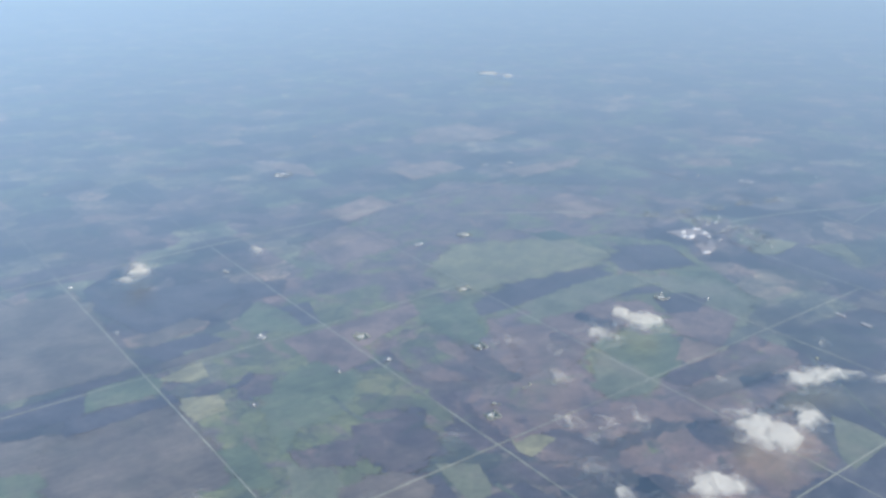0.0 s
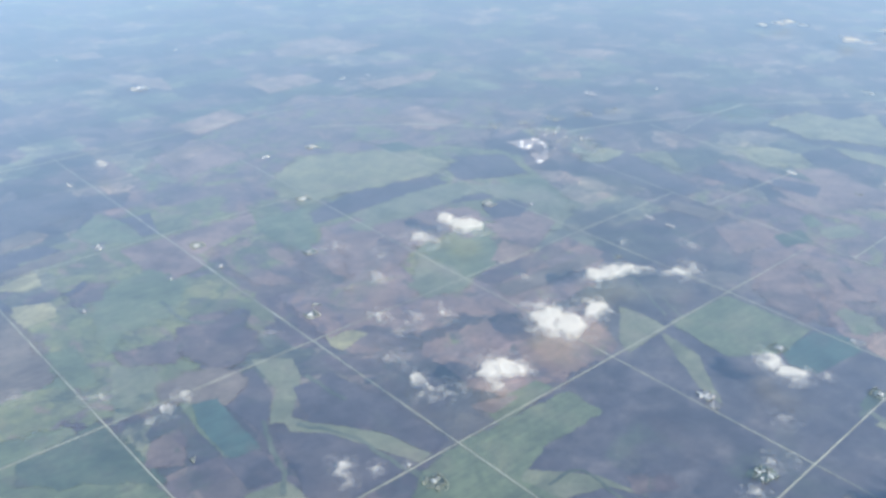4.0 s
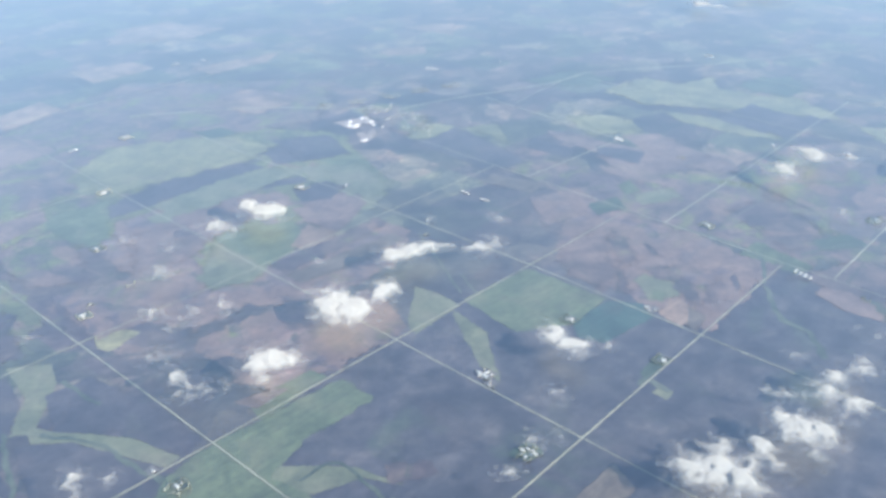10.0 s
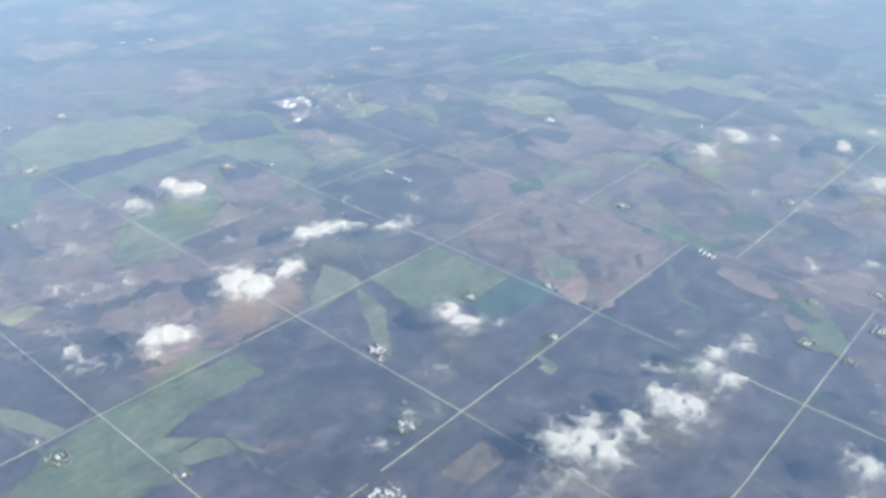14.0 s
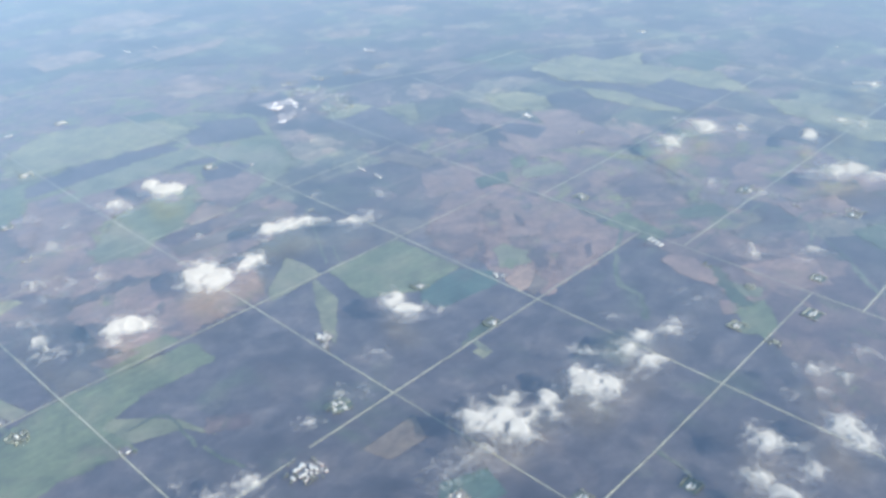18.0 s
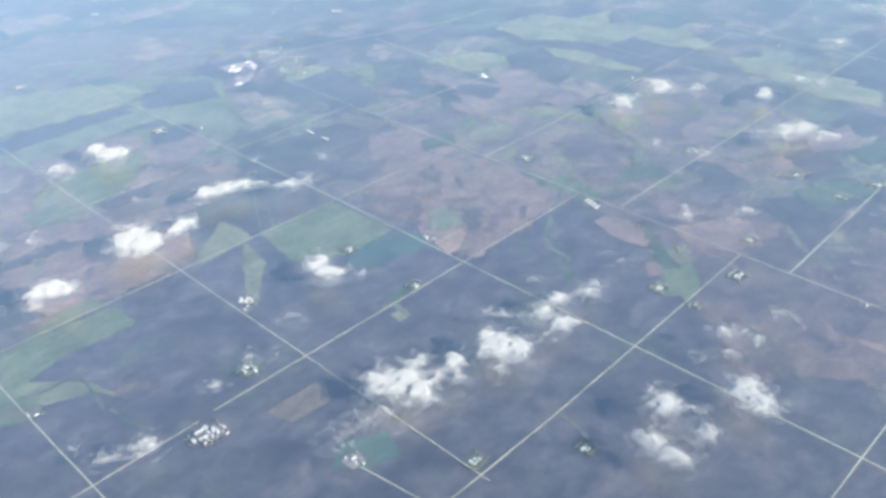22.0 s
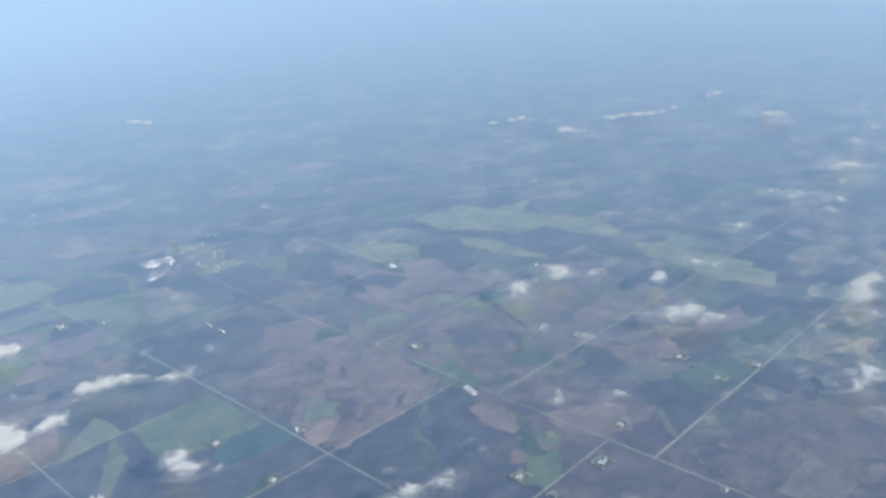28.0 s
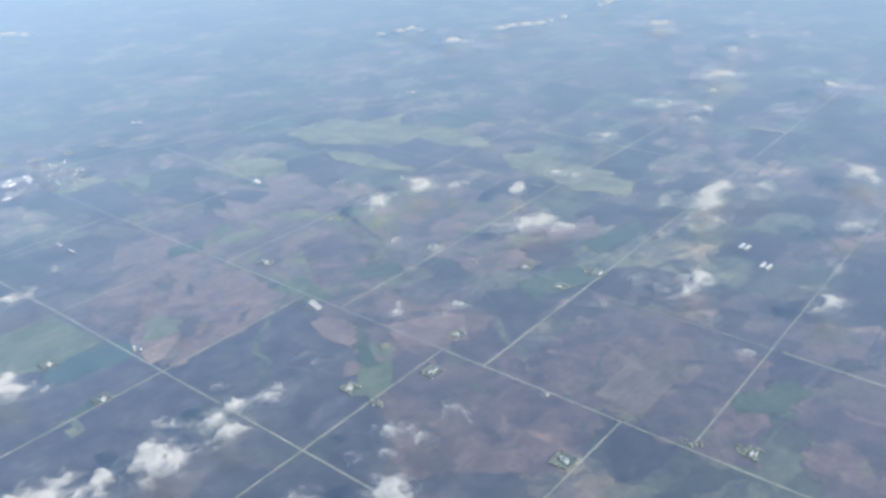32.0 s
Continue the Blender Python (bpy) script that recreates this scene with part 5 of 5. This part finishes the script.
def house_thing(kind, long, deep, high, rise, wall, roof, words, doors=1):
    """walls, roof, doors and windows of a small building."""
    thing = new(kind)
    part("wall", walls_data("wall", long, deep, high, rise, wall), thing)
    part("roof", gable_data("roof", long, deep, high, rise, 0.02, 0.012, roof), thing)
    door = box_data("door", -0.035, 0.035, -0.006, 0.004, 0, high * 0.75, GREYROOF)
    for k in range(doors):
        part("door", door, thing, at=Matrix.Translation(((k - (doors - 1) / 2) * long * 0.5, -deep / 2, 0)))
    if kind == "farmhouse":
        pane = box_data("window", -0.018, 0.018, -0.005, 0.004, 0, 0.035, PANE)
        for k in (-0.32, -0.16, 0.16, 0.32):
            part("window", pane, thing, at=Matrix.Translation((k * long, -deep / 2, high * 0.45)))
        part("chimney", box_data("chimney", long * 0.2, long * 0.2 + 0.03, 0.01, 0.04, high, high + rise + 0.05, REDROOF), thing)
    if kind == "poultry_shed":
        for k in range(5):
            part("vent", box_data("vent", -0.02, 0.02, -0.02, 0.02, 0, 0.03, GREYROOF), thing, at=Matrix.Translation(((k - 2) * long * 0.19, 0, high + rise)))
    return tagged(thing, words, "building")


def silo_thing():
    thing = new("grain_silo")
    bm = bmesh.new()
    bmesh.ops.create_cone(bm, cap_ends=True, segments=16, radius1=0.09, radius2=0.09, depth=0.26, matrix=Matrix.Translation((0, 0, 0.12)))
    data = bpy.data.meshes.new("bin")
    bm.to_mesh(data)
    bm.free()
    data.materials.append(ROOFWHITE)
    part("bin", data, thing)
    bm = bmesh.new()
    bmesh.ops.create_cone(bm, cap_ends=True, segments=16, radius1=0.1, radius2=0.015, depth=0.07, matrix=Matrix.Translation((0, 0, 0.285)))
    data = bpy.data.meshes.new("cone_roof")
    bm.to_mesh(data)
    bm.free()
    data.materials.append(GREYROOF)
    part("roof", data, thing)
    return tagged(thing, "round pale steel grain silo with cone roof", "silo", "farm buildings")


def tree_thing(seed, tall, spread):
    """A trunk with limbs and a crown of many small clumps."""
    rng, thing = random.Random(seed), new("tree")
    verts, faces = [], []
    limbs = [((0, 0, -0.02), (0, 0, tall * 0.6), 0.02, 0.01)]
    for k in range(4):
        a = k * 1.6 + rng.random()
        limbs.append(((0, 0, tall * (0.25 + 0.08 * k)), (spread * 0.5 * math.cos(a), spread * 0.5 * math.sin(a), tall * (0.55 + 0.08 * k)), 0.009, 0.004))
    for low, high, ra, rb in limbs:
        start = len(verts)
        for (cx, cy, cz), r in ((low, ra), (high, rb)):
            verts += [(cx + r * math.cos(m * math.tau / 5), cy + r * math.sin(m * math.tau / 5), cz) for m in range(5)]
        faces += [(start + m, start + (m + 1) % 5, start + 5 + (m + 1) % 5, start + 5 + m) for m in range(5)]
    part("trunk", mesh_of("trunk", verts, faces, BARK), thing)
    crown = ([], [])
    for k in range(26):
        a, r, up = rng.uniform(0, math.tau), math.sqrt(rng.random()), rng.random()
        size = spread * rng.uniform(0.12, 0.26)
        lump(*crown, (spread * 0.75 * r * math.cos(a), spread * 0.75 * r * math.sin(a), tall * (0.42 + 0.52 * up * (1.05 - 0.5 * r))),
             (size, size, size * 0.6), seed * 41 + k, 0.7, 1.8, 1)
    part("crown", mesh_of("crown", *crown, LEAF), thing)
    return tagged(thing, "dark leafy farm tree with an uneven crown", "tree", "farm trees")


HOUSES = [
    house_thing("farmhouse", 0.27, 0.19, 0.09, 0.05, WHITE, GREYROOF, "white wooden farmhouse with a grey gabled roof"),
    house_thing("barn", 0.44, 0.25, 0.09, 0.05, WHITE, DULLROOF, "white barn with a dull metal roof", 2),
    house_thing("barn", 0.38, 0.23, 0.09, 0.05, REDROOF, ROOFWHITE, "weathered red barn with a pale metal roof", 1),
    house_thing("poultry_shed", 1.25, 0.28, 0.06, 0.03, WHITE, ROOFWHITE, "long low white livestock shed", 3),
    house_thing("poultry_shed", 2.0, 0.4, 0.06, 0.03, WHITE, BEIGE, "very long low shed with a beige roof", 4),
    silo_thing(),
    house_thing("machine_shed", 0.66, 0.36, 0.1, 0.04, WHITE, ROOFWHITE, "wide white machine shed with a bright metal roof", 2),
    house_thing("poultry_shed", 2.3, 0.5, 0.06, 0.03, WHITE, WHITE, "long white livestock shed with a bright metal roof", 3),
]
for made in HOUSES:
    made["group"] = "farm buildings"
TREES = [tree_thing(5, 0.26, 0.2), tree_thing(9, 0.22, 0.22), tree_thing(14, 0.3, 0.24)]
first_use = {}


def put_thing(ob, m):
    """The first use moves the thing itself, each later one a copy."""
    if ob.name in first_use:
        return copy_thing(ob, m)
    first_use[ob.name] = True
    ob.matrix_basis = m
    return ob


farm_count = 0
FAR_TREES = []


def farmstead(kind, x, y, size):
    """Buildings, yard and shelter trees of one farm."""
    global farm_count
    farm_count += 1
    rng = random.Random(farm_count * 13)
    turn = (0 if kind in ("sheds", "pair") else 90 if kind == "long" else rng.choice((0, 90))) + 1.1
    ax, ay = math.cos(radians(turn)), math.sin(radians(turn))

    def put(index, along, across, more=0.0):
        put_thing(HOUSES[index], pose(x + ax * along - ay * across, y + ay * along + ax * across, 0.06, rz=turn + more))

    def trees(count, near, far):
        for k in range(count):
            a, r = rng.uniform(0, math.tau), rng.uniform(near, far)
            tx, ty = x + r * math.cos(a), y + r * math.sin(a)
            if x < 60 and y < 0:
                put_thing(TREES[rng.randrange(3)], pose(tx, ty, 0.05, rz=rng.uniform(0, 360)))
            elif kind != "farm":
                FAR_TREES.append((tx, ty, 0.2, 3))

    yard = 0.5 + 0.16 * size
    if kind in ("sheds", "pair"):
        for k in range(size):
            put(3 if kind == "sheds" else 7, 0.3 * k, (k - (size - 1) / 2) * (0.95 if kind == "sheds" else 1.2))
        field("yard", (x - 1.1, y - 1.1), (x + 1.1, y - 1.1), (x + 1.1, y + 1.1), (x - 1.1, y + 1.1), sway=0.9, name="farmyard")
    elif kind == "cluster":
        field("yard", (x - 1.3, y - 0.9), (x + 1.1, y - 1.1), (x + 1.2, y + 0.9), (x - 0.9, y + 1.1), sway=0.9, name="farmyard")
        for k, (index, a, b, more) in enumerate(((6, -0.5, 0.5, 0), (3, 0.1, -0.15, 90), (6, 0.95, 0.3, 0), (6, 0.45, 0.75, 90), (2, -0.75, -0.45, 90), (5, 0.75, -0.65, 0), (0, -0.9, 0.1, 0))):
            put(index, a, b, more)
        trees(5, 0.9, 1.6)
    elif kind == "long":
        for k in range(size):
            put(4, (k - (size - 1) / 2) * 2.6, 0)
    elif kind == "yard":
        field("yard", (x - 1.9, y - 1.4), (x + 1.6, y - 1.6), (x + 2.2, y + 1.0), (x + 0.3, y + 1.9), (x - 1.7, y + 1.2), sway=0.9, name="farmyard")
        spots = []
        for trial in range(400):
            a, b = rng.gauss(0, 1.0), rng.gauss(0, 0.75)
            if all(abs(a - c) > 0.55 or abs(b - d) > 0.42 for c, d in spots):
                spots.append((a, b))
        for k, (a, b) in enumerate(spots[:size]):
            put((1, 6, 0, 2, 6)[k % 5], a, b, rng.choice((0, 90, 20)))
        trees(22, 1.5, 2.9)
    elif kind == "ring":
        field("darkgreen", (x - 1.6, y - 1.3), (x + 1.6, y - 1.3), (x + 1.7, y + 1.4), (x - 1.5, y + 1.4), sway=0.9, name="farmyard", words="grassy farmyard among trees")
        for k in range(size):
            a = k * math.tau / size
            put((6, 0, 1, 5)[k % 4], 0.85 * math.cos(a), 0.85 * math.sin(a), rng.choice((0, 90)))
        trees(18, 1.0, 1.8)
    else:
        wide = yard if kind == "farm" else 0.8 + 0.09 * size
        field("yard" if kind == "farm" else "darkgreen", (x - wide, y - wide), (x + wide, y - wide), (x + wide, y + wide), (x - wide, y + wide), sway=0.5, name="farmyard",
              words="" if kind == "farm" else "grassy farmyard among trees")
        if kind == "farm":
            for k in range(size):
                put((1, 0, 6, 5, 2, 0)[k % 6], (k - (size - 1) / 2) * 0.75, rng.uniform(-0.3, 0.3) + (0.35 if k % 2 else -0.1), rng.choice((0, 90)))
            trees(3, 0.6, yard + 0.5)
            return
        for k in range(min(size, 4) + 1):
            put((6, 0, 2, 5, 1)[k], (-0.35, 0.3, -0.3, 0.15, 0.7)[k], (0.2, 0.3, -0.35, -0.3, -0.2)[k] + rng.uniform(-0.06, 0.06), rng.choice((0, 90)))
        lined = rng.sample(((1, 0), (0, 1), (-1, 0), (0, -1)), 3)
        for sx, sy in lined:
            for k in range(5 + size):
                run = wide * (2 * (k + rng.uniform(0.2, 0.8)) / (5 + size) - 1)
                off = wide * rng.uniform(0.92, 1.12)
                tx, ty = x + (sx * off if sx else run), y + (sy * off if sy else run)
                if x < 60 and y < 0:
                    if k % 2:
                        put_thing(TREES[rng.randrange(3)], pose(tx, ty, 0.05, rz=rng.uniform(0, 360)))
                else:
                    FAR_TREES.append((tx, ty, 0.16, 3))


farmstead("cluster", 34.1, -15.2, 5)
farmstead("farm", 32.8, -17.2, 2)
farmstead("yard", 13.6, -37.1, 19)
farmstead("ring", 24.5, -30.1, 7)
farmstead("farm", 22.9, -54.1, 4)
farmstead("grove", 32.3, -64.5, 4)
farmstead("grove", 42.9, -72.6, 3)
farmstead("grove", 88.7, -65.7, 5)
farmstead("grove", 78.1, -58.9, 3)
farmstead("sheds", 92.8, -34.6, 4)
farmstead("sheds", 128.7, 24.9, 3)
farmstead("long", 80.7, 29.7, 1)
farmstead("long", 80.5, 24.4, 1)
farmstead("farm", 65.8, -22.1, 3)
farmstead("grove", 54.0, -31.1, 3)
farmstead("grove", 99.9, -13.2, 4)
farmstead("ring", 123.5, -35.3, 5)
farmstead("grove", 54.4, -14.8, 3)
farmstead("farm", 0.1, -17.3, 2)
farmstead("grove", 99.8, -61.4, 2)
farmstead("pair", 156.7, -84.0, 2)
farmstead("pair", 151.0, -90.6, 2)
farmstead("grove", 82.4, -93.7, 6)
farmstead("grove", 97.9, -112.1, 3)
farmstead("grove", 126.6, -55.5, 2)
farmstead("grove", 123.4, -65.3, 2)
farmstead("grove", 131.9, -67.8, 2)
farmstead("farm", 93.5, -82.9, 1)
farmstead("long", 227.6, -58.0, 4)
farmstead("farm", 238.3, -53.7, 1)
farmstead("farm", 245.0, 29.3, 2)
farmstead("farm", 239.0, -18.5, 1)
farmstead("farm", -18.2, 196.3, 2)
farmstead("farm", -11.4, 84.8, 3)
farmstead("grove", 2.9, 74.4, 3)
farmstead("farm", 1.9, 64.5, 1)
farmstead("farm", -23.2, 63.6, 1)
farmstead("farm", -7.2, 65.8, 1)
farmstead("farm", -3.0, 118.1, 2)
farmstead("farm", -31.6, 101.7, 1)
farmstead("farm", -32.3, 127.5, 1)
farmstead("grove", 17.5, 59.4, 2)
farmstead("grove", 51.3, 106.9, 4)
farmstead("farm", 38.7, 107.9, 3)
farmstead("yard", 41.2, 177.1, 9)
farmstead("farm", 94.1, 152.8, 3)
farmstead("long", 102.4, 150.8, 1)
farmstead("farm", 102.0, 248.7, 1)
farmstead("farm", 71.0, 212.8, 2)
farmstead("farm", 40.2, 244.6, 1)
farmstead("farm", 27.2, 342.0, 1)
farmstead("long", 142.6, 95.9, 1)
farmstead("farm", 162.5, 88.0, 1)
farmstead("farm", 110.6, 81.1, 2)
farmstead("grove", 60.0, 55.3, 3)
farmstead("farm", 66.8, 49.7, 1)
farmstead("grove", 31.2, 81.1, 3)
farmstead("grove", 4.3, 39.7, 2)
farmstead("farm", -8.5, 0.6, 1)
farmstead("grove", -7.8, -4.4, 1)
farmstead("farm", 185.8, 91.9, 2)
farmstead("farm", 141.8, 97.3, 3)
farmstead("farm", 136.1, 108.4, 1)
farmstead("long", 155.3, -17.4, 1)
farmstead("farm", 149.8, -2.7, 2)
farmstead("farm", 138.6, 7.8, 1)
farmstead("farm", 191.4, -16.8, 1)
farmstead("farm", 375.0, 157.2, 1)
farmstead("farm", 210.9, 47.8, 1)
farmstead("farm", 168.9, 34.4, 1)
farmstead("farm", 230.8, -5.1, 1)
farmstead("farm", 283.1, -2.5, 1)
farmstead("farm", 397.2, 299.1, 1)
farmstead("farm", 184.9, 178.1, 1)
farmstead("farm", 189.7, 88.4, 1)
farmstead("farm", 348.5, 369.0, 1)
farmstead("farm", 52.2, 373.6, 1)
farmstead("farm", 35.2, 221.5, 1)
farmstead("farm", 15.5, 233.7, 1)
farmstead("farm", 128.8, 110.0, 1)
farmstead("farm", 103.9, 223.3, 1)


# ---- the quarry town on the highway ----
field("broken", (104.0, 86.0), (110.0, 82.0), (112.0, 72.0), (105.4, 63.0), (97.2, 62.0), (97.6, 71.5), (100.6, 78.0), sway=0.9, name="town_ground", words="grass and gardens between the houses of a small town")
for patch in (((91.3, 81.2), (94.9, 80.5), (99.4, 78.8), (99.1, 75.1), (96.3, 72.3), (95.8, 75.5), (92.7, 73.2), (90.7, 74.2)),
              ((91.7, 73.7), (91.0, 69.5), (96.6, 73.2), (93.9, 68.6), (90.3, 66.5), (86.5, 64.9), (87.2, 67.6))):
    field("quarry", *patch, sway=0.5, name="quarry_spoil", words="white and pinkish quarry spoil, bare and bright")
field("pinksoil", *((92.3, 73.6), (95.6, 75.1), (96.3, 73.0), (93.5, 70.4), (91.3, 70.3)), sway=0.5, name="quarry_pit", words="red-brown floor of the quarry pit")
for heap, (hx, hy, hr) in enumerate(((94.2, 78.7, 0.6), (92.1, 76.5, 0.7), (92.9, 75.5, 0.7), (93.9, 75.7, 0.5), (98.3, 78.7, 0.5), (99.0, 77.9, 0.4), (97.8, 75.2, 0.5), (96.5, 72.8, 0.4), (88.1, 66.6, 0.5), (87.1, 66.6, 0.4))):
    rock = ([], [])
    lump(*rock, (hx, hy, 0.0), (hr * 1.3, hr, hr * 0.3), heap + 70, 0.5, 1.6, 3)
    tagged(new("spoil_heap", mesh_of("spoil_heap", *rock, SPOIL, True)), "white heap of crushed quarry stone", "heap", "spoil heaps of the quarry")
TOWN = (106.4, 84.8, 110.5, 70.6, 96.5, 70.0)
town = random.Random(77)
for k in range(26):
    a, b = town.random(), town.random()
    hx, hy = TOWN[0] + a * (TOWN[2] - TOWN[0]) + b * (TOWN[4] - TOWN[0]), TOWN[1] + a * (TOWN[3] - TOWN[1]) + b * (TOWN[5] - TOWN[1])
    put_thing(HOUSES[town.choice((0, 1, 2, 1))], pose(hx, hy, 0.06, rz=town.choice((1, 91, 45))))


def brush(name, words, spots, seed):
    """A strip of brush or far wood: many small uneven crowns in one mesh."""
    rng, made = random.Random(seed), ([], [])
    for x, y, reach, count in spots:
        for k in range(count):
            a, r, size = rng.uniform(0, math.tau), reach * math.sqrt(rng.random()), rng.uniform(0.1, 0.22)
            lump(*made, (x + r * math.cos(a), y + r * math.sin(a), size * 0.35), (size, size, size * 0.5), seed * 7 + k, 0.6, 1.8, 1)
    return tagged(new(name, mesh_of(name, *made, LEAF)), words, "trees", kind="stuff")


brush("town_trees", "dark leafy trees between the houses of a small town", [(TOWN[0] + a * (TOWN[2] - TOWN[0]) + b * (TOWN[4] - TOWN[0]), TOWN[1] + a * (TOWN[3] - TOWN[1]) + b * (TOWN[5] - TOWN[1]), 3.0, 20)
       for a, b in ((0, 0.2), (0.25, 0.1), (0.3, 0.6), (0.55, 0.3), (0.8, 0.1), (0.8, 0.7), (1.0, 0.4))], 3)
brush("shelter_trees", "dark shelter trees round distant farmyards", FAR_TREES, 23)
brush("wood_strip", "dark brush and trees along a creek", [(98 + 9 * k, 92 - 2.5 * k, 2.5, 40) for k in range(5)], 11)
brush("farm_woods", "dark clumps of trees beside farms and roads", [(123.1, -7.3, 1.2, 16), (123.5, -9.3, 1.2, 16), (124.4, -11.2, 0.8, 8), (92.0, -45.7, 1.0, 14), (90.1, -54.6, 1.0, 14), (128.1, -54.3, 1.2, 16), (128.4, -56.1, 1.2, 14), (77.7, -64.4, 0.9, 14), (77.6, -65.8, 0.8, 12), (128.1, 8.3, 1.0, 10), (90.2, -54.4, 0.9, 16), (78.3, -58.2, 0.8, 14), (124.5, -51.8, 1.1, 14), (131.3, -65.9, 1.1, 14), (97.9, -110.8, 1.2, 24), (81.8, -93.2, 1.0, 20), (95.3, -105.4, 0.9, 14), (77.4, -64.7, 0.8, 12), (94.9, -103.4, 0.9, 10), (-8.3, -4.0, 1.2, 26), (-8.0, -5.3, 1.0, 20), (61.1, 21.6, 0.7, 8), (32.2, 82.2, 0.9, 10), (60.9, 56.8, 0.9, 10), (121.7, -5.8, 1.3, 14), (14.5, 43.2, 1.0, 10), (6.7, 41.8, 0.9, 12), (2.9, 76.1, 0.9, 12), (-45.9, 47.8, 0.9, 8), (-28.6, 18.6, 0.5, 6), (152.0, -67.7, 1.4, 16), (154.5, -68.8, 1.2, 12), (125.8, -36.1, 1.2, 12), (123.4, -46.2, 1.0, 10)], 31)
